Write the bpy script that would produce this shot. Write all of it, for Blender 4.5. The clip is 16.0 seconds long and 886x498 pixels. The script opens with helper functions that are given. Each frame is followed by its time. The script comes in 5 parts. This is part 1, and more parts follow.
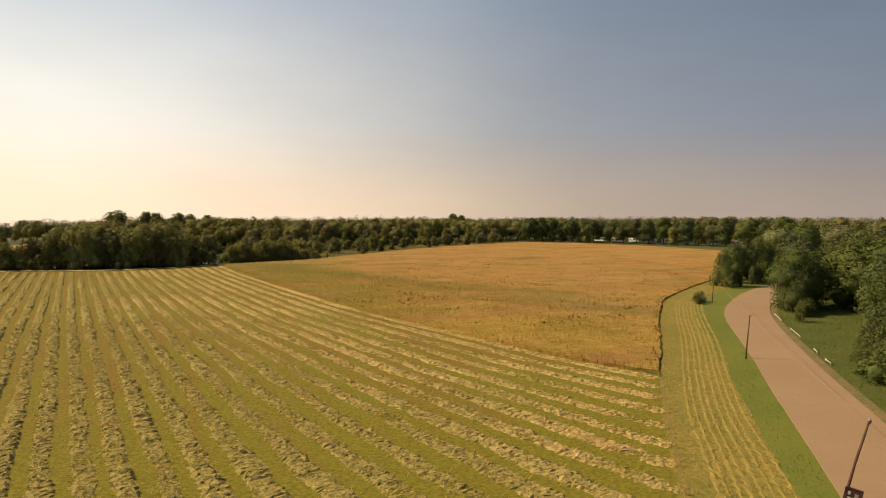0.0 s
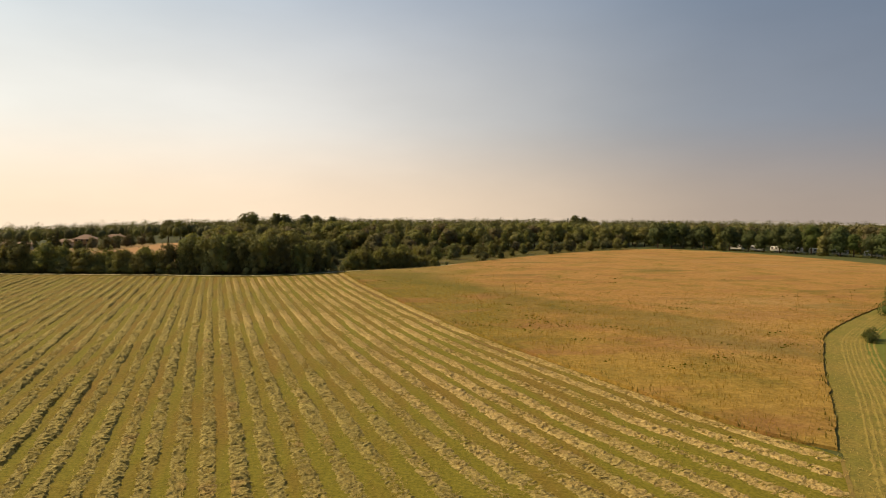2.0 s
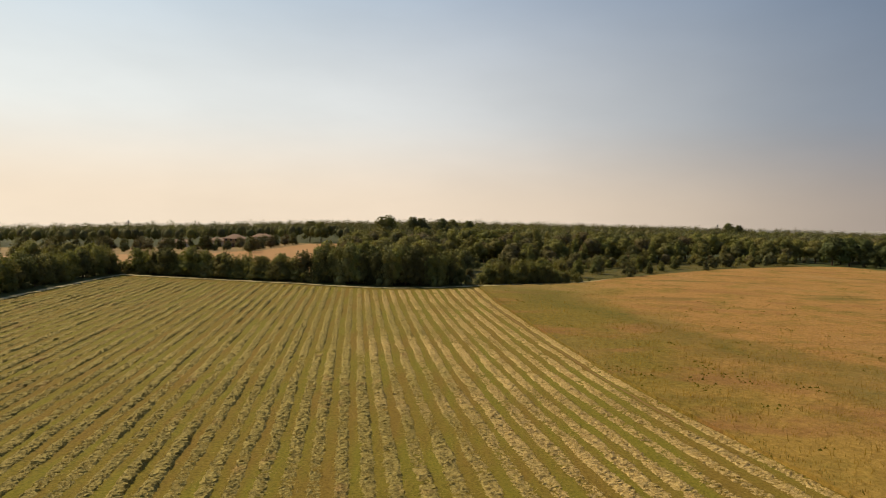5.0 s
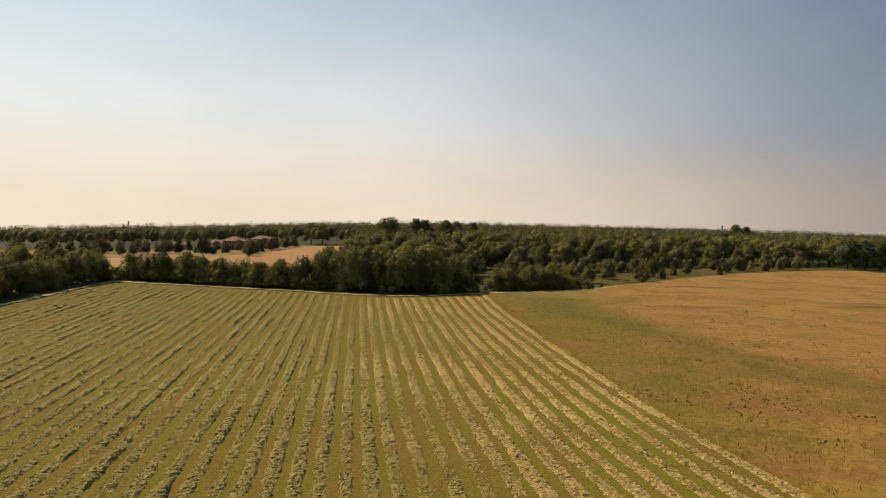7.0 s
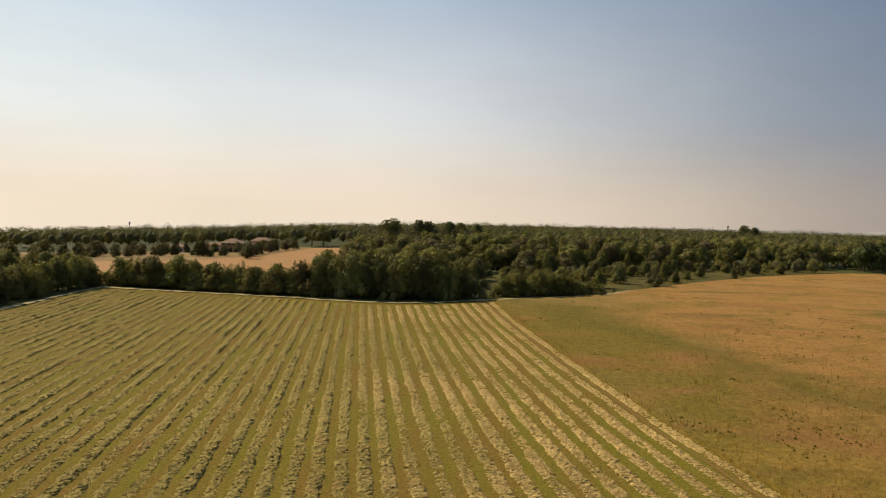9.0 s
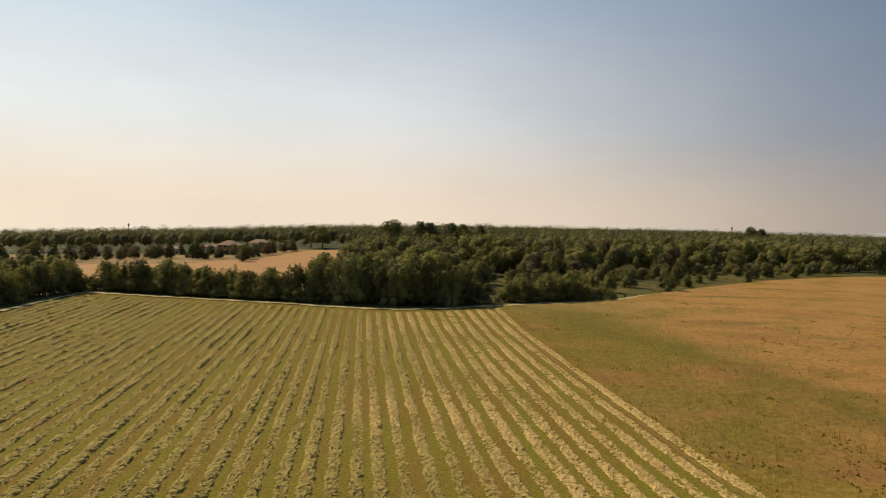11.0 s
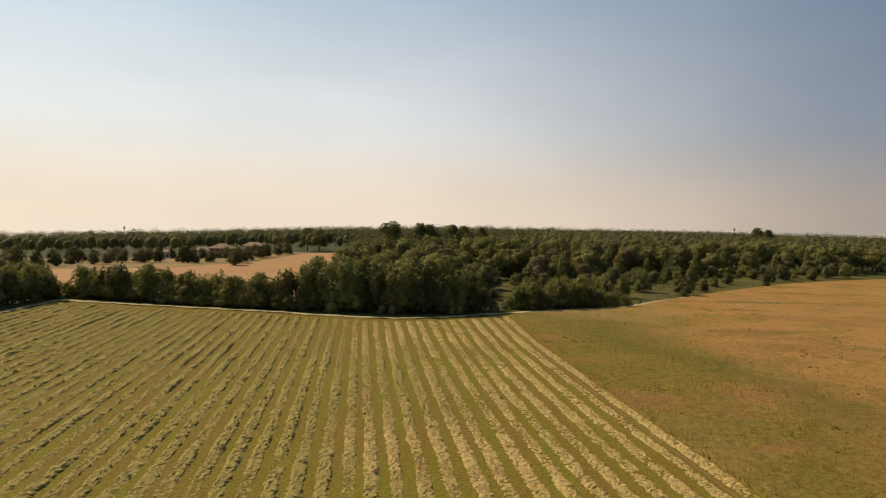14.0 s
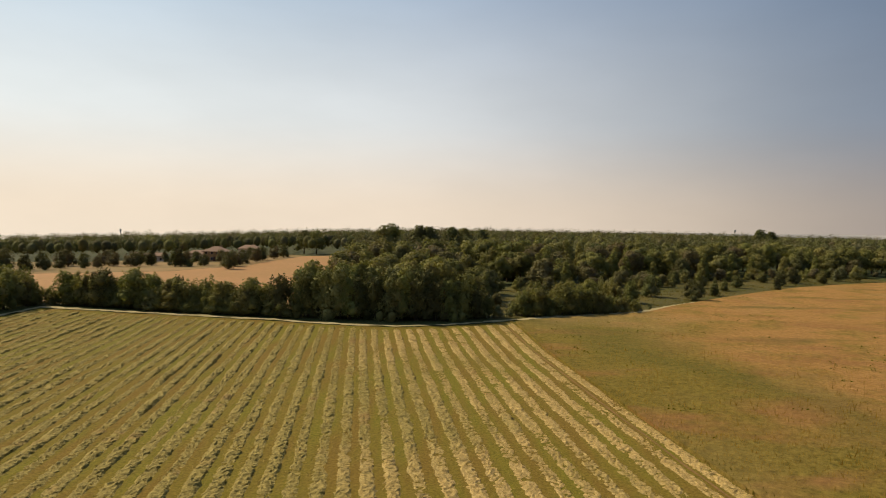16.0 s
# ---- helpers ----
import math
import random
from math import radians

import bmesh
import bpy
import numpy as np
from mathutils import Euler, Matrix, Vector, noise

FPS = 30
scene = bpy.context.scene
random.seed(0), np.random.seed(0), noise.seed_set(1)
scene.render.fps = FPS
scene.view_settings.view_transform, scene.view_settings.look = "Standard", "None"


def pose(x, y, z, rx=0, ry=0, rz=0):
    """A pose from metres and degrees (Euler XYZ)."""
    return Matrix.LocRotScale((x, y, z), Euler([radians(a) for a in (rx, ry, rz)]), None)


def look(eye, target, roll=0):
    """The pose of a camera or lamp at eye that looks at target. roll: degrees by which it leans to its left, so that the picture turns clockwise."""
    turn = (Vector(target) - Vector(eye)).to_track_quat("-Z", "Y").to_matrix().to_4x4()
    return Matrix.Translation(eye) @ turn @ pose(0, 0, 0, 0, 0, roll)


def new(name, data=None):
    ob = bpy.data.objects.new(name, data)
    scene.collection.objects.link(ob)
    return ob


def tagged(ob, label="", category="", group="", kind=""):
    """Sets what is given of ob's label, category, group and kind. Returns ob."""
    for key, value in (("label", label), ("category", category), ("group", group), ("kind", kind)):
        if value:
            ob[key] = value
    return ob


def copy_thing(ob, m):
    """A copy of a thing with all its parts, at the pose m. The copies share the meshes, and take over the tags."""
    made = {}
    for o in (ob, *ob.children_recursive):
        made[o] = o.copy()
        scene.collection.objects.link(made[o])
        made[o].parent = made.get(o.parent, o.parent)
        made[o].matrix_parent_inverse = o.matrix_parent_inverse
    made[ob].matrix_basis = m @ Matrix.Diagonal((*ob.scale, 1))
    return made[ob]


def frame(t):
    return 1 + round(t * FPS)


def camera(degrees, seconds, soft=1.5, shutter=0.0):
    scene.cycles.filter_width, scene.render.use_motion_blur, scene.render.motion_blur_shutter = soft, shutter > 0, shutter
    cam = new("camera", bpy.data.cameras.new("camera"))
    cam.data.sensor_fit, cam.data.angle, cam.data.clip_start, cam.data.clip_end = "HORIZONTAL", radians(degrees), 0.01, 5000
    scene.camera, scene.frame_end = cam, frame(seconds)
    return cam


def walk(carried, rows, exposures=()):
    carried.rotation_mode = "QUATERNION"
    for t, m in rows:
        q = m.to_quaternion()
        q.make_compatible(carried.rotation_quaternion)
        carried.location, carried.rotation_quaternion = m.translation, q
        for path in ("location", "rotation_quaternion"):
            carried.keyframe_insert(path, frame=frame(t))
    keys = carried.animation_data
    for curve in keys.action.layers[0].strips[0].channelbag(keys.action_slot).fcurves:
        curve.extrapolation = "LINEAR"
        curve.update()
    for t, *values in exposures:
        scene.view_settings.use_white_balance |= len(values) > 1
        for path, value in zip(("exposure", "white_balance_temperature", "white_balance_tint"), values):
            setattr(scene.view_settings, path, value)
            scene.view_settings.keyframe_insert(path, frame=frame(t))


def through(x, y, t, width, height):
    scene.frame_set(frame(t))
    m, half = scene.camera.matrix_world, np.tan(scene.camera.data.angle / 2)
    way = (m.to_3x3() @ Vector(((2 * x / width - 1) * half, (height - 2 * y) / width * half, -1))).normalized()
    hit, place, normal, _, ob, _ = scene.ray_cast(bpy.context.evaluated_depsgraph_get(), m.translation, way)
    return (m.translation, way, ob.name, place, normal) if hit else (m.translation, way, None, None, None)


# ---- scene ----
from mathutils import geometry

# ------------------------------------------------------------------ camera
cam = camera(66.33, 16.0, 1.0)


def sight(x, y, z, yaw, pitch, roll):
    """Eye, heading to the right of north, tilt down, roll."""
    return pose(x, y, z, 0, 0, -yaw) @ pose(0, 0, 0, 90 - pitch) @ pose(0, 0, 0, 0, 0, -roll)


PATH = [
    (0.0, 0.000, 0.000, 11.819, 21.494, 2.646, -0.009),
    (0.5, 0.421, 1.392, 12.446, 20.000, 2.659, -0.082),
    (1.0, 0.713, 2.734, 13.160, 17.730, 2.715, -0.185),
    (1.5, 0.955, 3.957, 13.888, 15.240, 2.795, -0.301),
    (2.0, 1.461, 5.569, 14.568, 11.413, 2.874, -0.513),
    (2.5, 1.773, 8.567, 14.787, 7.480, 2.857, -0.803),
    (3.0, 2.110, 10.761, 15.169, 3.836, 2.867, -1.049),
    (3.5, 2.212, 12.615, 15.672, 1.751, 2.929, -1.365),
    (4.0, 2.166, 14.270, 16.265, 0.609, 3.008, -1.564),
    (4.5, 1.990, 15.900, 16.783, 0.197, 3.065, -1.644),
    (7.0, 0.577, 24.641, 18.010, -0.045, 3.078, -1.644),
    (7.5, 0.380, 26.643, 18.140, -0.063, 3.088, -1.644),
    (8.0, 0.270, 28.625, 18.203, -0.126, 3.104, -1.624),
    (8.5, 0.190, 30.539, 18.281, -0.219, 3.104, -1.614),
    (9.0, 0.084, 32.454, 18.390, -0.274, 3.057, -1.595),
    (11.5, -0.430, 41.904, 18.272, -0.391, 2.910, -1.571),
    (12.0, -0.557, 43.514, 18.230, -0.386, 2.864, -1.531),
    (12.5, -0.680, 45.306, 18.144, -0.364, 2.832, -1.483),
    (13.0, -0.845, 47.131, 18.058, -0.339, 2.822, -1.459),
    (13.5, -0.959, 48.882, 18.012, -0.300, 2.788, -1.459),
    (14.0, -1.114, 50.631, 17.958, -0.291, 2.767, -1.405),
    (14.5, -1.215, 52.278, 17.908, -0.284, 2.753, -1.360),
    (15.0, -1.370, 53.973, 17.911, -0.245, 2.715, -1.339),
    (15.5, -1.517, 55.501, 17.925, -0.200, 2.656, -1.331),
    (16.0, -1.679, 56.989, 17.914, -0.166, 2.587, -1.332),
]
walk(cam, [(t, sight(*r)) for t, *r in PATH], [(0.0, 0.34, 7400, 12), (1.5, 0.25, 7200, 12), (2.5, 0.14, 6950, 11), (3.5, 0.06, 6750, 10), (5.0, 0.04, 6600, 10), (7.0, 0.03, 6500, 10), (16.0, 0.03, 6450, 10)])

# ------------------------------------------------------------------ sky and sun
SUN_TURN, SUN_HEIGHT = -58.0, 41.0
GLOW_TURN = -58.0
world = bpy.data.worlds.new("sky")
scene.world = world
world.use_nodes = True
wn, wl = world.node_tree.nodes, world.node_tree.links
sky = wn.new("ShaderNodeTexSky")
sky.sky_type, sky.sun_disc = "NISHITA", False
sky.sun_elevation, sky.sun_rotation = radians(SUN_HEIGHT), radians(SUN_TURN)
sky.air_density, sky.dust_density, sky.ozone_density, sky.altitude = 1.0, 1.5, 1.0, 100


def sky_node(kind, **inputs):
    n = wn.new(kind)
    for k, v in inputs.items():
        s = n.inputs[int(k[1:])]
        if isinstance(v, bpy.types.NodeSocket):
            wl.new(v, s)
        else:
            s.default_value = v
    return n


def sky_math(how, a, b=0.0):
    n = sky_node("ShaderNodeMath", _0=a, _1=b)
    n.operation = how
    return n.outputs[0]


def sky_ramp(fac, *stops, ease="B_SPLINE"):
    n = sky_node("ShaderNodeValToRGB", _0=fac)
    while len(n.color_ramp.elements) < len(stops):
        n.color_ramp.elements.new(0.5)
    for el, (p, c) in zip(n.color_ramp.elements, stops):
        el.position, el.color = p, (*c, 1)
    n.color_ramp.interpolation = ease
    return n.outputs[0]


# summer haze: cream towards the sun, rosy grey away from it, thickest at the horizon
way = wn.new("ShaderNodeTexCoord").outputs["Generated"]
sep = sky_node("ShaderNodeSeparateXYZ", _0=way)
toward = sky_math("ADD", sky_math("MULTIPLY", sep.outputs[0], math.sin(radians(GLOW_TURN))), sky_math("MULTIPLY", sep.outputs[1], math.cos(radians(GLOW_TURN))))
warm = sky_math("ADD", sky_math("MULTIPLY", toward, 0.5), 0.5)
low = sky_ramp(warm, (0.20, (0.265, 0.228, 0.21)), (0.31, (0.308, 0.270, 0.254)), (0.49, (0.375, 0.318, 0.278)), (0.60, (0.57, 0.475, 0.38)), (0.77, (0.89, 0.74, 0.58)), (0.95, (0.90, 0.76, 0.59)))
mid = sky_ramp(warm, (0.20, (0.125, 0.170, 0.235)), (0.31, (0.160, 0.200, 0.268)), (0.49, (0.225, 0.262, 0.322)), (0.60, (0.370, 0.398, 0.430)), (0.77, (0.715, 0.725, 0.715)), (0.95, (0.83, 0.855, 0.82)))
top = sky_ramp(warm, (0.20, (0.088, 0.143, 0.245)), (0.31, (0.106, 0.164, 0.262)), (0.49, (0.122, 0.188, 0.295)), (0.60, (0.190, 0.267, 0.385)), (0.77, (0.315, 0.420, 0.575)), (0.95, (0.49, 0.66, 0.81)))
climb = sky_ramp(sep.outputs[2], (0.0, (0, 0, 0)), (0.15, (1, 1, 1)), ease="EASE")
climb2 = sky_ramp(sep.outputs[2], (0.09, (0, 0, 0)), (0.42, (1, 1, 1)), ease="EASE")


def sky_mix(fac, a, b):
    n = sky_node("ShaderNodeMix")
    n.data_type = "RGBA"
    for s, v in ((n.inputs[0], fac), (n.inputs[6], a), (n.inputs[7], b)):
        if isinstance(v, bpy.types.NodeSocket):
            wl.new(v, s)
        else:
            s.default_value = v
    return n.outputs[2]


drawn = sky_node("ShaderNodeMapping", _0=way)
drawn.inputs["Rotation"].default_value, drawn.inputs["Scale"].default_value = (0.0, radians(14), radians(20)), (1.0, 1.0, 3.2)
wisp = sky_node("ShaderNodeTexNoise", _0=drawn.outputs[0])
wisp.inputs["Scale"].default_value, wisp.inputs["Detail"].default_value, wisp.inputs["Roughness"].default_value = 2.0, 5, 0.55
veil = sky_mix(climb2, sky_mix(climb, low, mid), top)
thin = sky_math("ADD", 0.84, sky_math("MULTIPLY", wisp.outputs["Fac"], 0.30))
haze = wn.new("ShaderNodeBackground")
wl.new(veil, haze.inputs[0]), wl.new(thin, haze.inputs[1])
wl.new(sky.outputs[0], wn["Background"].inputs[0])
wn["Background"].inputs[1].default_value = 0.11
both = wn.new("ShaderNodeMixShader")
# the veil thins out overhead, where the clear sky shows
wl.new(sky_ramp(sep.outputs[2], (0.30, (0.985, 0.985, 0.985)), (0.8, (0.3, 0.3, 0.3)), ease="EASE"), both.inputs[0])
wl.new(wn["Background"].outputs[0], both.inputs[1]), wl.new(haze.outputs[0], both.inputs[2])
wl.new(both.outputs[0], wn["World Output"].inputs[0])
lamp = bpy.data.lights.new("sun", "SUN")
lamp.energy, lamp.angle, lamp.color = 4.9, radians(0.6), (1.0, 0.80, 0.52)
sun = new("sun", lamp)
a, e = radians(SUN_TURN), radians(SUN_HEIGHT)
sun.matrix_world = look((math.sin(a) * math.cos(e) * 300, math.cos(a) * math.cos(e) * 300 + 60, math.sin(e) * 300), (0, 60, 0))


# ------------------------------------------------------------------ materials
class Nodes:
    """A material with a few short ways to add nodes."""

    def __init__(self, name):
        self.m = bpy.data.materials.new(name)
        self.m.use_nodes = True
        self.t = self.m.node_tree
        self.n, self.l = self.t.nodes, self.t.links
        self.b = self.n["Principled BSDF"]
        self.place = self.n.new("ShaderNodeNewGeometry").outputs["Position"]

    def put(self, socket, v):
        if isinstance(v, bpy.types.NodeSocket):
            self.l.new(v, socket)
        elif isinstance(v, tuple) and len(v) == 3 and socket.type == "RGBA":
            socket.default_value = (*v, 1)
        else:
            socket.default_value = v

    def noise(self, scale, detail=4.0, rough=0.55, at=None, stretch=None):
        n = self.n.new("ShaderNodeTexNoise")
        n.inputs["Scale"].default_value, n.inputs["Detail"].default_value, n.inputs["Roughness"].default_value = scale, detail, rough
        at = at or self.place
        if stretch:
            m = self.n.new("ShaderNodeMapping")
            m.inputs["Scale"].default_value = stretch[:3]
            m.inputs["Rotation"].default_value = (0, 0, radians(stretch[3]) if len(stretch) > 3 else 0)
            self.l.new(at, m.inputs[0])
            at = m.outputs[0]
        self.l.new(at, n.inputs["Vector"])
        return n.outputs["Fac"]

    def ramp(self, fac, *stops):
        r = self.n.new("ShaderNodeValToRGB").color_ramp
        node = self.n[-1]
        while len(r.elements) < len(stops):
            r.elements.new(0.5)
        for el, (p, c) in zip(r.elements, stops):
            el.position, el.color = p, ((*c, 1) if isinstance(c, tuple) else (c, c, c, 1))
        self.put(node.inputs[0], fac)
        return node.outputs[0]

    def mix(self, fac, a, b, how="MIX"):
        n = self.n.new("ShaderNodeMix")
        n.data_type, n.blend_type = "RGBA", how
        self.put(n.inputs[0], fac), self.put(n.inputs[6], a), self.put(n.inputs[7], b)
        return n.outputs[2]

    def math(self, how, a, b=0.0):
        n = self.n.new("ShaderNodeMath")
        n.operation = how
        self.put(n.inputs[0], a), self.put(n.inputs[1], b)
        return n.outputs[0]

    def bump(self, height, strength=0.5, depth=0.05):
        n = self.n.new("ShaderNodeBump")
        n.inputs["Strength"].default_value, n.inputs["Distance"].default_value = strength, depth
        self.put(n.inputs["Height"], height)
        self.l.new(n.outputs[0], self.b.inputs["Normal"])

    def done(self, colour, rough=0.85, metal=0.0, spec=0.2):
        self.put(self.b.inputs["Base Color"], colour), self.put(self.b.inputs["Roughness"], rough)
        self.b.inputs["Metallic"].default_value = metal
        self.b.inputs["Specular IOR Level"].default_value = spec
        return self.m


def foliage(name, dark, mid, light, through=0.45, drift=0.55):
    """Leaves: hue by tree, by stand and by leaf, some light passing through."""
    k = Nodes(name)
    tree = k.n.new("ShaderNodeObjectInfo").outputs["Random"]
    leaf = k.n.new("ShaderNodeNewGeometry").outputs["Random Per Island"]
    soft = [tuple(0.5 * (p + q) for p, q in zip(e, mid)) for e in (dark, light)]
    c = k.ramp(leaf, (0.0, soft[0]), (0.5, mid), (1.0, soft[1]))
    cells = k.n.new("ShaderNodeTexVoronoi")
    cells.voronoi_dimensions = "2D"
    cells.inputs["Scale"].default_value = 0.17
    k.l.new(k.place, cells.inputs["Vector"])
    sep = k.n.new("ShaderNodeSeparateColor")
    k.l.new(cells.outputs["Color"], sep.inputs[0])
    stand = k.math("FRACT", k.math("ADD", sep.outputs[0], tree))
    brown = (mid[0] * 1.05, mid[1] * 0.82, mid[2] * 1.1)
    lush = (mid[0] * 0.95, mid[1] * 1.15, mid[2])
    pale = (light[0] * 1.1, light[1] * 1.1, light[2] * 1.5)
    c = k.mix(drift, c, k.ramp(stand, (0.0, dark), (0.2, brown), (0.45, mid), (0.65, lush), (0.85, light), (1.0, pale)))
    c = k.mix(0.25, c, k.ramp(k.noise(0.05, 3), (0.35, dark), (0.65, light)))
    k.done(c, 0.75, spec=0.06)
    t = k.n.new("ShaderNodeBsdfTranslucent")
    k.l.new(k.mix(1.0, c, (1.0, 1.0, 0.5), "MULTIPLY"), t.inputs[0])
    s = k.n.new("ShaderNodeMixShader")
    s.inputs[0].default_value = through
    k.l.new(k.b.outputs[0], s.inputs[1]), k.l.new(t.outputs[0], s.inputs[2])
    k.l.new(s.outputs[0], k.n["Material Output"].inputs[0])
    return k.m


def speckled(name, a, b, c, broad=0.03, fine=3.0, rough=0.9, bump=0.4, depth=0.05, stretch=None):
    """Earth, grass, crop: broad patches of two colours, fine grain of a third."""
    k = Nodes(name)
    broad_c = k.ramp(k.noise(broad, 5, 0.6), (0.38, a), (0.62, b))
    grain = k.noise(fine, 6, 0.7, stretch=stretch)
    col = k.mix(k.ramp(grain, (0.4, 0.0), (0.7, 1.0)), broad_c, c)
    k.bump(grain, bump, depth)
    return k.done(col, rough)


def plain(name, colour, rough=0.6, metal=0.0, wear=0.25, scale=4.0):
    k = Nodes(name)
    d = tuple(v * (1 - wear) for v in colour)
    n = k.noise(scale, 6, 0.65)
    k.bump(n, 0.15, 0.01)
    return k.done(k.ramp(n, (0.3, d), (0.7, colour)), rough, metal, 0.35)


GROUND = speckled("rough_grass", (0.065, 0.078, 0.017), (0.096, 0.096, 0.026), (0.039, 0.052, 0.012), 0.02, 1.2, bump=0.8, depth=0.3)
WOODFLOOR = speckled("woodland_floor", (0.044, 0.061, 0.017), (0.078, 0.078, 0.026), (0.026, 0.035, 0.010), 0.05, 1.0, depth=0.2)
VERGE = speckled("verge_grass", (0.078, 0.108, 0.011), (0.118, 0.130, 0.017), (0.144, 0.143, 0.026), 0.12, 4.0, bump=0.8)
MEADOW = speckled("meadow_grass", (0.072, 0.072, 0.010), (0.120, 0.095, 0.018), (0.050, 0.046, 0.010), 0.08, 0.7, bump=0.9, depth=0.4)
TAN = speckled("stubble_tan", (0.368, 0.196, 0.078), (0.320, 0.180, 0.065), (0.264, 0.156, 0.052), 0.03, 0.8)
LAWN = speckled("dry_lawn", (0.270, 0.170, 0.065), (0.148, 0.109, 0.031), (0.191, 0.131, 0.044), 0.03, 0.8)
ASPHALT = speckled("sunlit_asphalt", (0.265, 0.174, 0.097), (0.296, 0.196, 0.113), (0.217, 0.144, 0.083), 0.15, 14.0, 0.85, 0.2, 0.01)
UNDERTREES = speckled("rough_roadside_grass", (0.063, 0.087, 0.014), (0.100, 0.109, 0.021), (0.044, 0.054, 0.010), 0.25, 3.0, bump=0.9, depth=0.15)
DIRT = speckled("shoulder_dirt", (0.209, 0.131, 0.061), (0.139, 0.113, 0.044), (0.078, 0.087, 0.026), 0.6, 5.0)
BARK = speckled("bark", (0.087, 0.061, 0.039), (0.122, 0.087, 0.052), (0.044, 0.030, 0.017), 0.5, 6.0, stretch=(1, 1, 0.2))
LEAF = foliage("leaf_green", (0.081, 0.082, 0.028), (0.153, 0.150, 0.048), (0.233, 0.222, 0.074), 0.28)
LEAF_THICKET = foliage("leaf_thicket", (0.085, 0.090, 0.030), (0.165, 0.165, 0.052), (0.261, 0.251, 0.084), 0.14)
# far leaves: haze of the distance mixed into greyer, darker greens
LEAF_FAR_HAZY = foliage("leaf_far_hazy", (0.059, 0.061, 0.029), (0.108, 0.108, 0.050), (0.165, 0.157, 0.073), 0.25)
LEAF_LIME = foliage("leaf_lime", (0.104, 0.105, 0.033), (0.192, 0.186, 0.057), (0.282, 0.265, 0.090), 0.32)
LEAF_DARK = foliage("leaf_dark", (0.057, 0.061, 0.024), (0.106, 0.108, 0.040), (0.170, 0.165, 0.064), 0.22)
LEAF_ROAD = foliage("leaf_roadside", (0.055, 0.074, 0.020), (0.085, 0.108, 0.030), (0.124, 0.147, 0.045), 0.28, 0.4)
LEAF_ROAD_LIME = foliage("leaf_roadside_lime", (0.072, 0.090, 0.024), (0.104, 0.123, 0.036), (0.143, 0.161, 0.051), 0.28, 0.4)
LEAF_ROAD_DARK = foliage("leaf_roadside_dark", (0.049, 0.062, 0.024), (0.078, 0.096, 0.036), (0.115, 0.134, 0.053), 0.25, 0.4)
LEAF_GREY = foliage("leaf_grey", (0.104, 0.113, 0.052), (0.174, 0.183, 0.083), (0.244, 0.252, 0.117), 0.22)


def hay_material():
    """Cut hay: grey-green where it lies fresh, straw beside the grain, rusty here and there."""
    k = Nodes("cut_hay")
    grain = k.noise(3.6, 6, 0.8)
    straw = k.ramp(grain, (0.28, (0.214, 0.142, 0.043)), (0.48, (0.466, 0.332, 0.115)), (0.68, (0.630, 0.466, 0.189)))
    green = k.ramp(grain, (0.28, (0.109, 0.090, 0.019)), (0.50, (0.274, 0.223, 0.056)), (0.70, (0.409, 0.335, 0.096)))
    rust = k.ramp(grain, (0.25, (0.191, 0.109, 0.033)), (0.6, (0.374, 0.226, 0.078)), (0.8, (0.452, 0.296, 0.122)))
    sep = k.n.new("ShaderNodeSeparateXYZ")
    k.l.new(k.place, sep.inputs[0])
    # metres from the standing grain
    away = k.math("SUBTRACT", k.math("SUBTRACT", 38.0, k.math("MULTIPLY", sep.outputs[1], 0.165)), sep.outputs[0])
    away = k.math("ADD", away, k.math("MULTIPLY", k.math("MAXIMUM", k.math("SUBTRACT", 58.0, sep.outputs[1]), 0.0), 0.35))
    away = k.math("ADD", away, k.math("MULTIPLY", k.math("SUBTRACT", k.noise(0.055, 4, 0.6), 0.5), 70.0))
    col = k.mix(k.ramp(k.math("DIVIDE", away, 30.0), (0.4, 0.0), (0.95, 0.85)), straw, green)
    col = k.mix(k.ramp(k.noise(0.16, 3, 0.6), (0.60, 0.0), (0.72, 0.75)), col, rust)
    # shade in the gaps between clumps and fibres, painted as dark specks
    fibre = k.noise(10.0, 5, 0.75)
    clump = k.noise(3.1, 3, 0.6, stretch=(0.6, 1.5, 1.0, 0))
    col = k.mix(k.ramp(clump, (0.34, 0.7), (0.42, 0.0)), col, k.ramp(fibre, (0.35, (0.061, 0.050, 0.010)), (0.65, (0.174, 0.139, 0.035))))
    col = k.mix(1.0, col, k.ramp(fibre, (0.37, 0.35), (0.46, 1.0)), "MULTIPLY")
    k.bump(k.math("ADD", grain, fibre), 0.9, 0.08)
    return k.done(col, 0.9, spec=0.15)


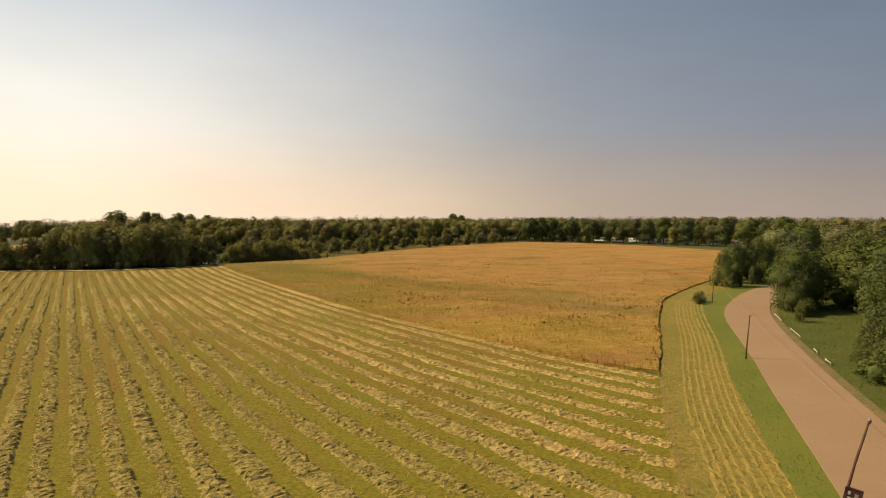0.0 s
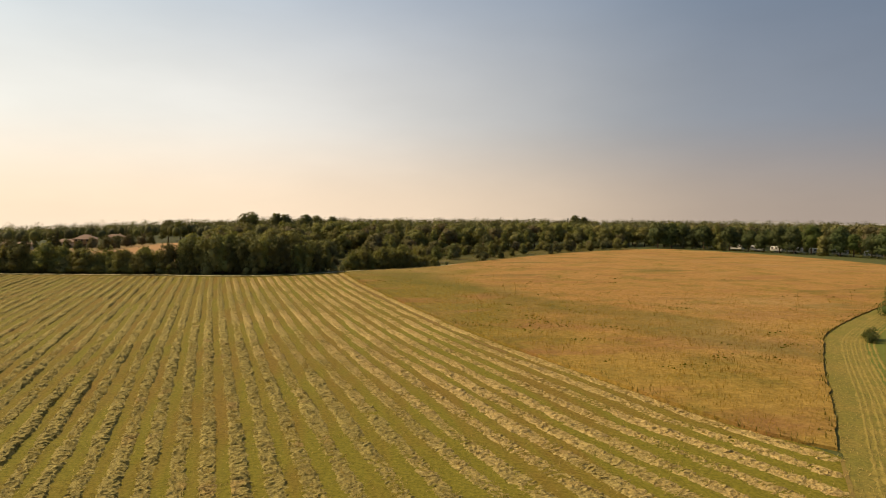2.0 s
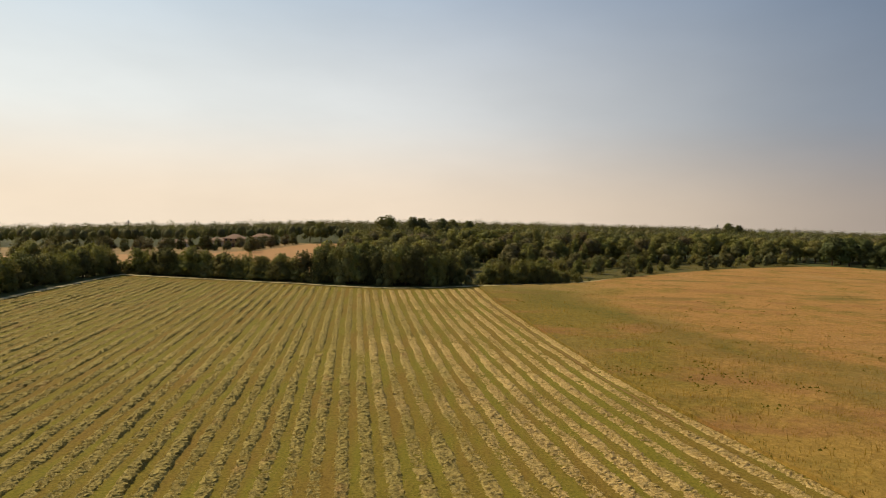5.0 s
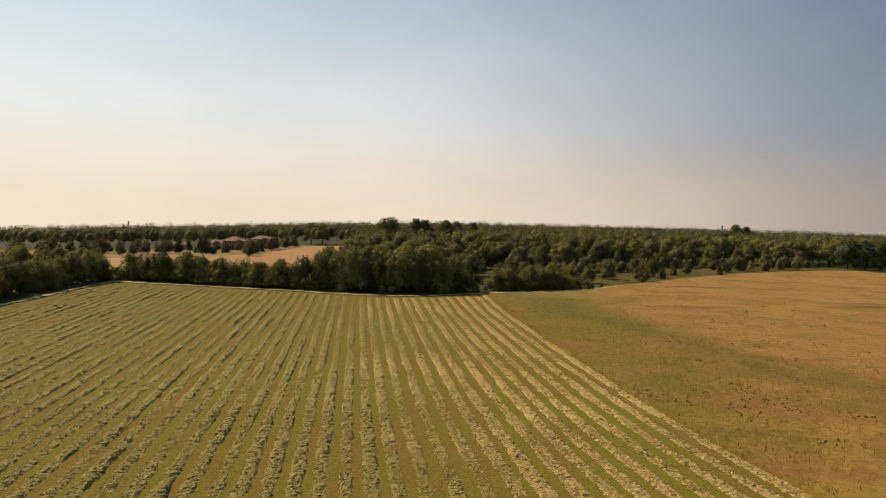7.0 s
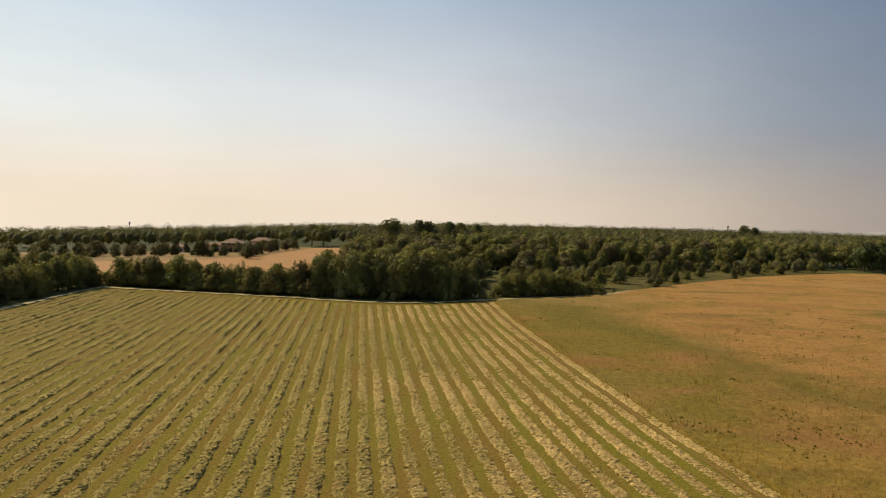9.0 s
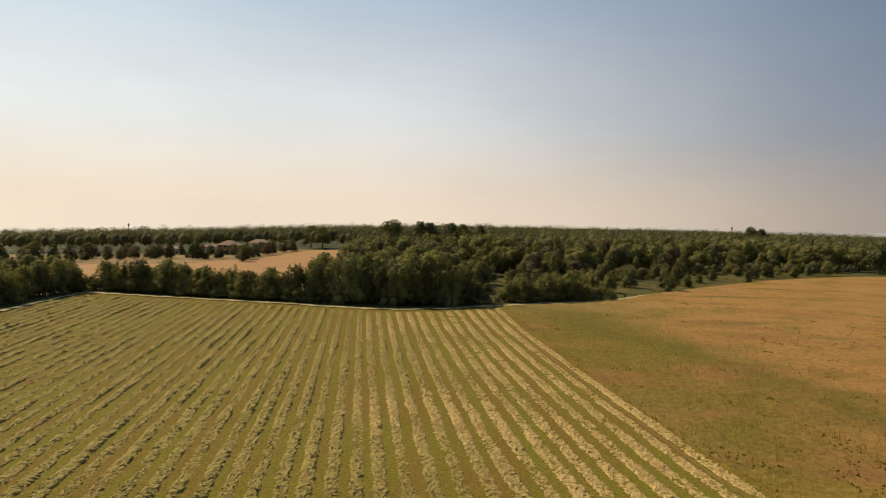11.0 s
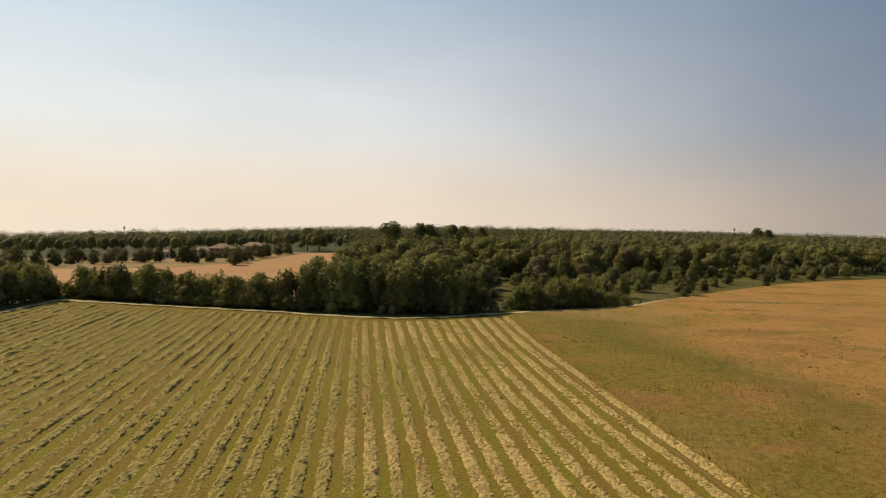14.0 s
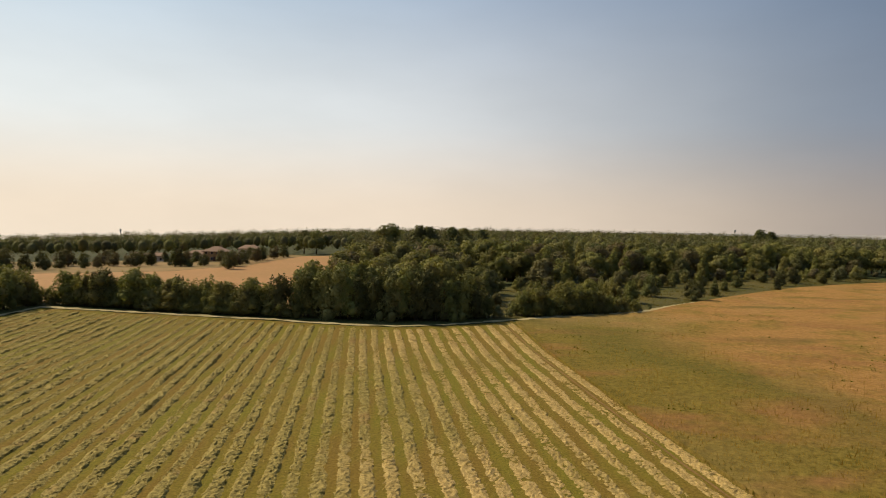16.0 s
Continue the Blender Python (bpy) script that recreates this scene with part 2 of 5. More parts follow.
def stubble_material():
    k = Nodes("hay_stubble")
    grain = k.noise(4.2, 6, 0.8)
    green = k.ramp(grain, (0.34, (0.081, 0.072, 0.007)), (0.66, (0.216, 0.184, 0.022)))
    brown = k.ramp(grain, (0.34, (0.096, 0.062, 0.009)), (0.66, (0.229, 0.154, 0.028)))
    sep = k.n.new("ShaderNodeSeparateXYZ")
    k.l.new(k.place, sep.inputs[0])
    fresh = k.math("MULTIPLY", k.math("MAXIMUM", k.math("SUBTRACT", 58.0, sep.outputs[1]), 0.0), 0.004)
    lanes = k.math("ADD", k.math("MULTIPLY", k.noise(1.0, 3, 0.5, stretch=(0.42, 0.035, 1, 8)), 0.6), k.math("MULTIPLY", k.noise(0.09, 4, 0.65), 0.4))
    col = k.mix(k.ramp(k.math("SUBTRACT", lanes, fresh), (0.42, 0.0), (0.58, 1.0)), green, brown)
    litter = k.noise(7.0, 4, 0.7)
    col = k.mix(k.ramp(litter, (0.62, 0.0), (0.70, 0.6)), col, (0.348, 0.252, 0.074))
    k.bump(grain, 0.8, 0.06)
    return k.done(col, 0.95, spec=0.1)


def crop_material():
    """Ripe grain: gold far out, green and weedy along the mown side."""
    k = Nodes("ripe_grain")
    grain = k.noise(1.7, 6, 0.8)
    gold = k.ramp(grain, (0.30, (0.198, 0.105, 0.029)), (0.5, (0.316, 0.174, 0.051)), (0.70, (0.421, 0.247, 0.081)))
    weedy = k.ramp(grain, (0.30, (0.070, 0.056, 0.007)), (0.5, (0.172, 0.130, 0.021)), (0.70, (0.274, 0.202, 0.040)))
    sep = k.n.new("ShaderNodeSeparateXYZ")
    k.l.new(k.place, sep.inputs[0])
    # weedier towards the far mown side
    far = k.math("SUBTRACT", k.math("SUBTRACT", sep.outputs[0], k.math("MULTIPLY", sep.outputs[1], 0.05)), 12.0)
    far = k.math("ADD", far, k.math("MULTIPLY", k.math("SUBTRACT", k.noise(0.028, 5, 0.65), 0.5), 95.0))
    col = k.mix(k.ramp(k.math("DIVIDE", far, 36.0), (0.1, 0.0), (0.8, 1.0)), weedy, gold)
    close = k.math("ADD", k.math("DIVIDE", k.math("SUBTRACT", 100.0, sep.outputs[1]), 45.0), k.math("MULTIPLY", k.math("SUBTRACT", k.noise(0.05, 4, 0.6), 0.5), 1.6))
    col = k.mix(k.ramp(close, (0.1, 0.0), (0.9, 0.8)), col, k.ramp(grain, (0.30, (0.202, 0.125, 0.022)), (0.5, (0.318, 0.202, 0.043)), (0.70, (0.422, 0.276, 0.073))))
    blot = k.noise(0.11, 6, 0.7)
    col = k.mix(k.ramp(blot, (0.38, 0.7), (0.52, 0.0)), col, weedy)
    rusty = k.noise(0.045, 4, 0.6, stretch=(1, 2.2, 1, -30))
    col = k.mix(k.ramp(rusty, (0.52, 0.0), (0.66, 0.8)), col, k.ramp(grain, (0.3, (0.183, 0.087, 0.028)), (0.7, (0.331, 0.178, 0.061))))
    # a greener drift through the grain, away from the mown side
    drift = k.math("ADD", k.math("MULTIPLY", k.math("SUBTRACT", sep.outputs[0], 26.0), 0.94), k.math("MULTIPLY", k.math("SUBTRACT", sep.outputs[1], 140.0), 0.34))
    drift = k.math("ADD", drift, k.math("MULTIPLY", k.math("SUBTRACT", k.noise(0.06, 3, 0.5), 0.5), 40.0))
    drift = k.math("ABSOLUTE", k.math("SUBTRACT", drift, 4.0))
    col = k.mix(k.ramp(k.math("DIVIDE", drift, 11.0), (0.15, 0.6), (0.9, 0.0)), col, k.ramp(grain, (0.3, (0.065, 0.063, 0.009)), (0.7, (0.157, 0.135, 0.024))))
    streak = k.noise(0.05, 4, 0.6, stretch=(0.5, 1.6, 1, 25))
    col = k.mix(k.ramp(streak, (0.58, 0.0), (0.68, 0.7)), col, (0.113, 0.096, 0.021))
    pale = k.noise(0.03, 3, 0.55, stretch=(1, 1, 1, 60))
    col = k.mix(k.ramp(pale, (0.52, 0.0), (0.72, 0.5)), col, k.ramp(grain, (0.3, (0.252, 0.165, 0.061)), (0.7, (0.400, 0.278, 0.109))))
    k.bump(grain, 1.0, 0.2)
    return k.done(col, 0.95, spec=0.1)


EARS = foliage("grain_ears", (0.217, 0.137, 0.031), (0.313, 0.200, 0.050), (0.409, 0.270, 0.078), 0.6, 0.12)
WISP = foliage("loose_hay", (0.191, 0.144, 0.039), (0.322, 0.244, 0.074), (0.470, 0.357, 0.122), 0.3, 0.1)
HAY, STUBBLE, CROP = hay_material(), stubble_material(), crop_material()
STRIP = speckled("mown_strip", (0.185, 0.160, 0.026), (0.255, 0.185, 0.038), (0.095, 0.086, 0.013), 0.22, 3.2, bump=1.0, depth=0.08)
STRAWEDGE = speckled("pale_straw_edge", (0.452, 0.392, 0.226), (0.365, 0.304, 0.148), (0.261, 0.209, 0.078), 0.4, 2.5, bump=0.9, depth=0.2)
STRIPHAY = speckled("strip_hay", (0.287, 0.211, 0.050), (0.226, 0.178, 0.035), (0.165, 0.129, 0.024), 0.6, 5.0, bump=0.8)
WOODPOLE = speckled("weathered_pole", (0.104, 0.057, 0.035), (0.131, 0.074, 0.048), (0.061, 0.035, 0.023), 0.8, 9.0, stretch=(1, 1, 0.15))
WIRE = plain("bleached_wire", (0.28, 0.20, 0.13), 0.7)
CABLE = plain("black_cable", (0.02, 0.02, 0.02), 0.6)
WHITE = plain("white_paint", (0.78, 0.76, 0.72), 0.55, wear=0.2)
RED_RUST = plain("rusty_red_paint", (0.065, 0.028, 0.024), 0.6, 0.2)
STEEL = plain("galvanised_steel", (0.45, 0.45, 0.44), 0.4, 0.9)
GLASS_DARK = plain("dark_window", (0.03, 0.035, 0.04), 0.12, wear=0.1)
BRICKWALL = plain("terracotta_render", (0.42, 0.27, 0.13), 0.9, scale=0.8)
ROOFTILE = plain("clay_roof", (0.26, 0.165, 0.105), 0.85, scale=2.0)
PLASTER = plain("pale_plaster", (0.62, 0.54, 0.44), 0.9, scale=0.8)
CONCRETE = plain("grey_concrete", (0.38, 0.36, 0.33), 0.9, scale=0.6)
# pale grey puts the distance haze into the hills' colour
HILL = plain("distant_hill_haze", (0.47, 0.46, 0.46), 1.0, wear=0.12, scale=0.004)

# ------------------------------------------------------------------ helpers of this scene
rng = np.random.default_rng(7)


def lerp_table(v, table):
    return float(np.interp(v, [p[0] for p in table], [p[1] for p in table]))


FALL = [(-60, 0.042), (-33, 0.0365), (-17, 0.0275), (0, 0.0150), (17, 0.0125), (33, 0.011), (90, 0.010)]


def terrain(x, y):
    """Height of the land: flat round the fields, sinking gently into the distance."""
    d = math.hypot(x, y - 40)
    if y < 40 and abs(x) < 1:
        return 0.0
    az = math.degrees(math.atan2(x, y - 40))
    z = 7.0 - d * lerp_table(max(-60, min(90, az)), FALL)
    return z if z < -1 else (-(1 - z) ** 2 / 4 if z < 1 else 0.0)


def mesh_of(name, verts, faces, material=None):
    m = bpy.data.meshes.new(name)
    m.from_pydata([tuple(map(float, v)) for v in verts], [], [tuple(map(int, f)) for f in faces])
    m.update()
    if material:
        m.materials.append(material)
    return m


def part(name, bm, material, parent=None, label=""):
    """A bmesh (or a mesh) as one object, under a thing or a part."""
    if isinstance(bm, bpy.types.Mesh):
        m = bm
    else:
        m = bpy.data.meshes.new(name)
        bm.to_mesh(m)
        bm.free()
    if not m.materials:
        m.materials.append(material)
    ob = new(name, m)
    ob.parent = parent
    return tagged(ob, label)


def smooth(ob):
    ob.data.polygons.foreach_set("use_smooth", [True] * len(ob.data.polygons))
    return ob


def box(size, at=(0, 0, 0), bevel=0.0, turn=0.0):
    bm = bmesh.new()
    bmesh.ops.create_cube(bm, size=1)
    bmesh.ops.scale(bm, vec=size, verts=bm.verts)
    if bevel:
        bmesh.ops.bevel(bm, geom=bm.edges[:], offset=bevel, segments=2, affect="EDGES")
    bmesh.ops.rotate(bm, cent=(0, 0, 0), matrix=Matrix.Rotation(radians(turn), 3, "Z"), verts=bm.verts)
    bmesh.ops.translate(bm, vec=at, verts=bm.verts)
    return bm


def tube(points, radii, sides=8):
    """A tapered tube along points, closed at its ends."""
    v, f = [], []
    points = [Vector(p) for p in points]
    for i, p in enumerate(points):
        d = (points[min(i + 1, len(points) - 1)] - points[max(i - 1, 0)]).normalized()
        u = d.orthogonal().normalized()
        w = d.cross(u)
        for k in range(sides):
            t = 2 * math.pi * k / sides
            v.append(p + radii[i] * (math.cos(t) * u + math.sin(t) * w))
    for i in range(len(points) - 1):
        for k in range(sides):
            a, b = i * sides + k, i * sides + (k + 1) % sides
            f.append((a, b, b + sides, a + sides))
    f.append(tuple(range(sides))[::-1])
    f.append(tuple(range((len(points) - 1) * sides, len(points) * sides)))
    return v, f


def inside(px, py, poly):
    px, py = np.asarray(px, float), np.asarray(py, float)
    r = np.zeros(px.shape, bool)
    for (x0, y0), (x1, y1) in zip(poly, poly[1:] + poly[:1]):
        cut = (y0 > py) != (y1 > py)
        r ^= cut & (px < (x1 - x0) * (py - y0) / ((y1 - y0) or 1e-9) + x0)
    return r


def resample(poly, step, closed=True):
    out = []
    for p, q in zip(poly, poly[1:] + (poly[:1] if closed else [])):
        n = max(1, int(math.dist(p, q) / step))
        out += [(p[0] + (q[0] - p[0]) * i / n, p[1] + (q[1] - p[1]) * i / n) for i in range(n)]
    return out if closed else out + [poly[-1]]


def soft_line(pts, n=8):
    """A Catmull-Rom line through plan points."""
    out = []
    for i in range(len(pts) - 1):
        p0, p1, p2, p3 = (np.array(pts[max(0, min(len(pts) - 1, j))], float) for j in (i - 1, i, i + 1, i + 2))
        for k in range(n):
            t = k / n
            out.append(tuple(0.5 * (2 * p1 + (p2 - p0) * t + (2 * p0 - 5 * p1 + 4 * p2 - p3) * t * t + (3 * p1 - p0 - 3 * p2 + p3) * t ** 3)))
    return out + [tuple(pts[-1])]


def sheet(name, outline, step, height, material, label="", skirt=0.0, jitter=0.0, kind="structure", category=""):
    """A patch of land inside an outline, as triangles about step wide; height(x, y) gives z."""
    edge = resample(outline, step)
    xs = [p[0] for p in edge]
    ys = [p[1] for p in edge]
    gx, gy = np.meshgrid(np.arange(min(xs), max(xs), step), np.arange(min(ys), max(ys), step))
    gx = (gx + rng.uniform(-0.3, 0.3, gx.shape) * step).ravel()
    gy = (gy + rng.uniform(-0.3, 0.3, gy.shape) * step).ravel()
    keep = inside(gx, gy, edge)
    pts = [Vector(p) for p in edge] + [Vector(p) for p in zip(gx[keep], gy[keep])]
    n = len(edge)
    v2, _, faces, _, _, _ = geometry.delaunay_2d_cdt(pts, [(i, (i + 1) % n) for i in range(n)], [], 1, 1e-4)
    verts = [(p[0], p[1], height(p[0], p[1])) for p in v2]
    faces = [tuple(f) for f in faces]
    if skirt:
        m = len(verts)
        verts += [(verts[i][0], verts[i][1], verts[i][2] - skirt) for i in range(n)]
        faces += [(i, m + i, m + (i + 1) % n, (i + 1) % n) for i in range(n)]
    ob = new(name, mesh_of(name, verts, faces, material))
    return tagged(ob, label, category, "", kind)


# ------------------------------------------------------------------ the land
def build_ground():
    rings = [0.0] + list(np.arange(6, 420, 6.0)) + list(np.geomspace(430, 4300, 46))
    spokes = 180
    v, f = [(0, 40, terrain(0, 40))], []
    for r in rings[1:]:
        for k in range(spokes):
            t = 2 * math.pi * k / spokes
            x, y = r * math.sin(t), 40 + r * math.cos(t)
            v.append((x, y, terrain(x, y)))
    for k in range(spokes):
        f.append((0, 1 + (k + 1) % spokes, 1 + k))
    for i in range(len(rings) - 2):
        for k in range(spokes):
            a, b = 1 + i * spokes + k, 1 + i * spokes + (k + 1) % spokes
            f.append((a, b, b + spokes, a + spokes))
    ob = smooth(new("ground", mesh_of("ground", v, f, GROUND)))
    return tagged(ob, "rough green and brown grassland reaching the horizon", "ground", "", "structure")


build_ground()

# the line between mown hay and standing grain, from the far end to the near corner
BOUND = [(178, 10.2), (148, 12.7), (133, 14.7), (121, 16.2), (115, 17.1), (107, 18.2), (100, 19.3), (92, 20.4), (78.5, 23.0), (66, 26.0), (56.6, 28.3), (49, 30.0), (43.5, 32.1), (40, 33.4), (30, 37.0), (10, 45.0), (-20, 58.0)][::-1]
ROW_A = [(-20, 8.6), (36, 0.5), (53, -1.7), (83, -5.8), (104, -8.5), (131, -11.95), (182, -18.3)]
ROW_GAP = 1.66


def row_x(i, y):
    """x of mown row i at y; the grain's edge is at i = -0.4, row 14 follows ROW_A and those beyond lie side by side."""
    edge, a = lerp_table(y, BOUND) - 0.75, lerp_table(y, ROW_A)
    if i >= 14:
        return a - ROW_GAP * (i - 14)
    s = i / 14
    return edge + (a - edge) * (s + 0.10 * s * (1 - s))


def row_gap(i, y):
    return row_x(i - 0.5, y) - row_x(i + 0.5, y)


FAR_EDGE = [(-74.7, 179.0), (-66.3, 177.0), (-50.5, 174.0), (-34.1, 171.0), (-19.0, 167.4), (-9.5, 166.6), (-0.2, 169.5), (10.5, 176.3)]
STRIP_LEFT = [(33.4, 40.6), (27.5, 32.6), (20.2, 22.6), (10.0, 9.5), (-6.0, -10.0)]
FIELD_SIDE = [(-74.5, 168.0), (-73.8, 140.0), (-72.5, 110.0), (-71.0, 60.0), (-70.0, -10.0)]
edge_curve = [(lerp_table(y, BOUND), y) for y in np.arange(174, 41, -3.0)]
hay_outline = FAR_EDGE + [(x + 0.5, y) for x, y in edge_curve] + STRIP_LEFT + FIELD_SIDE[::-1]


def flat(z):
    return lambda x, y: z + 0.02 * math.sin(x * 0.7) * math.sin(y * 0.55)


hayfield = sheet("hayfield", hay_outline, 3.0, flat(0.03), STUBBLE, "mown hay stubble, green and brown, under drying windrows", category="field")

# windrows: one ridge of cut hay a row
def windrow(u):
    """Row u, from the road's end of the field to the far hedge."""
    phase = rng.uniform(0, 100)
    ys = np.concatenate([np.arange(-4.0, 84.0, 0.13), np.arange(84.0, 182.0, 0.24)])
    xs = np.array([row_x(u, float(q)) for q in ys])
    ok = inside(xs, ys, hay_outline) & inside(xs - 0.7, ys, hay_outline) & inside(xs, ys + 1.5, hay_outline)
    if ok.sum() < 20:
        return None
    idx = np.where(ok)[0]
    ys, xs = ys[idx[0]:idx[-1] + 1], xs[idx[0]:idx[-1] + 1]
    n = len(ys)
    across = np.array([-1.0, -0.7, -0.38, 0.0, 0.38, 0.72, 1.0])
    prof = np.array([0.0, 0.72, 0.95, 1.0, 0.97, 0.78, 0.0])
    wob = np.array([noise.noise((phase, q * 0.22, 0)) for q in ys])
    gap = np.array([min(2.6, row_gap(u, float(q))) for q in ys])
    wid = 0.315 * gap * (1.0 + 0.25 * np.array([noise.noise((phase, q * 0.5, 9)) for q in ys]))
    tall = (0.066 + 0.085 * max(0.0, min(1.0, (u - 8) / 14))) * np.clip(0.95 + 1.3 * np.array([noise.noise((phase, q * 0.75, 5)) + 0.6 * noise.noise((phase, q * 0.12, 2)) for q in ys]), 0.12, 2)
    ends = np.clip(np.minimum(np.arange(len(ys)), np.arange(len(ys))[::-1]) / 6.0, 0, 1)
    thin = np.clip(0.75 + 1.4 * np.array([noise.noise((phase * 3.1, q * 0.06, 21)) for q in ys]), 0.35, 1.0)
    tall, wid = tall * ends * thin, wid * (0.3 + 0.7 * ends) * (0.72 + 0.28 * thin)
    v = np.zeros((n, 7, 3))
    v[:, :, 0] = xs[:, None] + wob[:, None] * 0.13 + across[None] * wid[:, None] + rng.normal(0, 0.065, (n, 7))
    v[:, :, 1] = ys[:, None] + rng.normal(0, 0.05, (n, 7))
    v[:, :, 2] = 0.02 + np.maximum(0, prof[None] * tall[:, None] + (prof[None] > 0) * ends[:, None] * rng.normal(0, 0.038, (n, 7)))
    verts = v.reshape(-1, 3)
    i = np.arange(n - 1)[:, None] * 7 + np.arange(6)[None]
    faces = np.stack([i, i + 1, i + 8, i + 7], -1).reshape(-1, 4)
    # loose wisps of hay lying on and beside the ridge
    m = 4200
    k = rng.integers(0, n, m)
    c = np.stack([xs[k] + wob[k] * 0.13 + rng.normal(0, 0.58, m) * wid[k], ys[k] + rng.uniform(-0.2, 0.2, m), rng.uniform(0.03, 0.11, m)], 1)
    t = rng.uniform(0, 2 * math.pi, m)
    ln, wd = rng.uniform(0.04, 0.12, m), rng.uniform(0.010, 0.026, m)
    d = np.stack([np.cos(t) * ln, np.sin(t) * ln, rng.uniform(-0.07, 0.11, m)], 1)
    s = np.stack([-np.sin(t) * wd, np.cos(t) * wd, np.zeros(m)], 1)
    q = np.stack([c - d - s, c + d - s, c + d + s, c - d + s], 1).reshape(-1, 3)
    qf = (np.arange(m)[:, None] * 4 + np.arange(4)[None]) + len(verts)
    root = new("windrow")
    root.location = (xs[0], ys[0], 0)
    shift = np.array([xs[0], ys[0], 0])
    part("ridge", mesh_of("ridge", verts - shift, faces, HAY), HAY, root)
    part("loose_hay", mesh_of("loose_hay", q - shift, qf - len(verts), WISP), WISP, root)
    return tagged(root, "long low windrow of cut drying hay on stubble", "windrow", "windrows of the hayfield")


for i in range(53):
    windrow(i + float(rng.uniform(-0.06, 0.06)))

furrow = [(row_x(0.46 + 0.03 * noise.noise((y * 0.4, 0, 3)), y), y) for y in np.arange(74, 170, 1.0)] + [(row_x(0.56 + 0.05 * noise.noise((y * 0.4, 7, 3)), y), y) for y in np.arange(169, 73, -1.0)]
sheet("furrow", furrow, 1.0, flat(0.075), speckled("bare_furrow", (0.26, 0.145, 0.052), (0.20, 0.12, 0.036), (0.13, 0.08, 0.024), 0.3, 4.0), "narrow bare brown furrow beside the standing grain", category="furrow")

# ------------------------------------------------------------------ standing grain
CROP_FAR = [(10.9, 174.5), (20.5, 181.0), (37.8, 190.0), (46.0, 200.0), (60.5, 215.6), (79.0, 233.5), (99.5, 252.0), (122.0, 267.0), (148.0, 281.0), (158.0, 281.0), (170.0, 262.0), (178.0, 232.0), (180.0, 208.0), (177.0, 182.0), (150.0, 143.0), (125.0, 121.0), (102.5, 105.8)]
CROP_NEAR = soft_line([(102.5, 105.8), (82.5, 92.0), (66.1, 79.4), (57.6, 70.2), (50.3, 61.6), (43.7, 53.3), (38.4, 46.7), (34.0, 41.6)], 6)[1:]
CROP_NEAR = [(p[0] + 0.3 * noise.noise((i * 0.9, 0, 0)), p[1] + 0.3 * noise.noise((i * 0.9, 5, 0))) for i, p in enumerate(resample(CROP_NEAR, 1.0, False))]


NEAR_PTS = np.array(CROP_NEAR)


def crop_height(x, y):
    side = min(1.0, float(np.min(np.abs(NEAR_PTS[:, 0] - x) + np.abs(NEAR_PTS[:, 1] - y))) / 7.0)
    return (0.36 * (0.55 + 0.45 * side)) + 0.08 * noise.noise((x * 0.12, y * 0.12, 0)) + 0.08 * noise.noise((x * 0.9, y * 0.9, 3)) + 0.05 * noise.noise((x * 2.5, y * 2.5, 7))


crop_outline = CROP_FAR + CROP_NEAR + edge_curve[::-1][1:-1]
grain = sheet("grain_field", crop_outline, 1.0, crop_height, CROP, "standing ripe grain, golden with weedy green patches", skirt=0.42, category="crop field")


def tufts(name, poly, count, low, high, wide, base, material, label, category, weight=None, north=1e9):
    """Upright wisps, two crossed blades each, all one mass."""
    xs0, ys0 = [p[0] for p in poly], [p[1] for p in poly]
    px = rng.uniform(min(xs0), max(xs0), count * 4)
    py = rng.uniform(min(ys0), min(north, max(ys0)), count * 4)
    ok = inside(px, py, poly)
    if weight is not None:
        ok &= rng.uniform(0, 1, len(px)) < weight(px, py)
    px, py = px[ok][:count], py[ok][:count]
    n = len(px)
    t = rng.uniform(0, math.pi, n)
    h = rng.uniform(low, high, n)
    w = rng.uniform(0.5, 1.0, n) * wide
    z = np.array([base(float(a), float(b)) for a, b in zip(px, py)])
    lean = rng.normal(0, 0.22, (n, 2)) * h[:, None]
    a = np.stack([px - np.cos(t) * w, py - np.sin(t) * w, z - 0.05], 1)
    b = np.stack([px + np.cos(t) * w, py + np.sin(t) * w, z - 0.05], 1)
    c = np.stack([px + lean[:, 0], py + lean[:, 1], z + h], 1)
    ob = new(name, mesh_of(name, np.stack([a, b, c], 1).reshape(-1, 3), np.arange(3 * n).reshape(-1, 3), material))
    return tagged(ob, label, category, "", "stuff")


tufts("grain_stalks", crop_outline, 42000, 0.10, 0.26, 0.045, crop_height, EARS, "uneven ears and stalks over the ripe grain", "grain stalks",
      lambda x, y: np.clip(1.6 - (np.hypot(x, y) - 50) / 75, 0.0, 1) * np.array([0.25 + 0.75 * (noise.noise((a * 0.35, b * 0.22, 8)) > -0.05) for a, b in zip(x, y)]), 150)

GRAIN_WEED = foliage("grain_weed", (0.085, 0.080, 0.013), (0.125, 0.115, 0.020), (0.180, 0.155, 0.030), 0.5, 0.2)
tufts("grain_weeds", crop_outline, 22000, 0.06, 0.20, 0.26, crop_height, GRAIN_WEED, "scattered green weeds standing in the grain", "weeds",
      lambda x, y: np.array([1.0 if noise.noise((a * 0.26, b * 0.26, 4)) + 0.5 * noise.noise((a * 0.05, b * 0.05, 9)) > 0.42 else 0.0 for a, b in zip(x, y)]) * np.clip(1.5 - np.hypot(x, y) / 150, 0.15, 1))

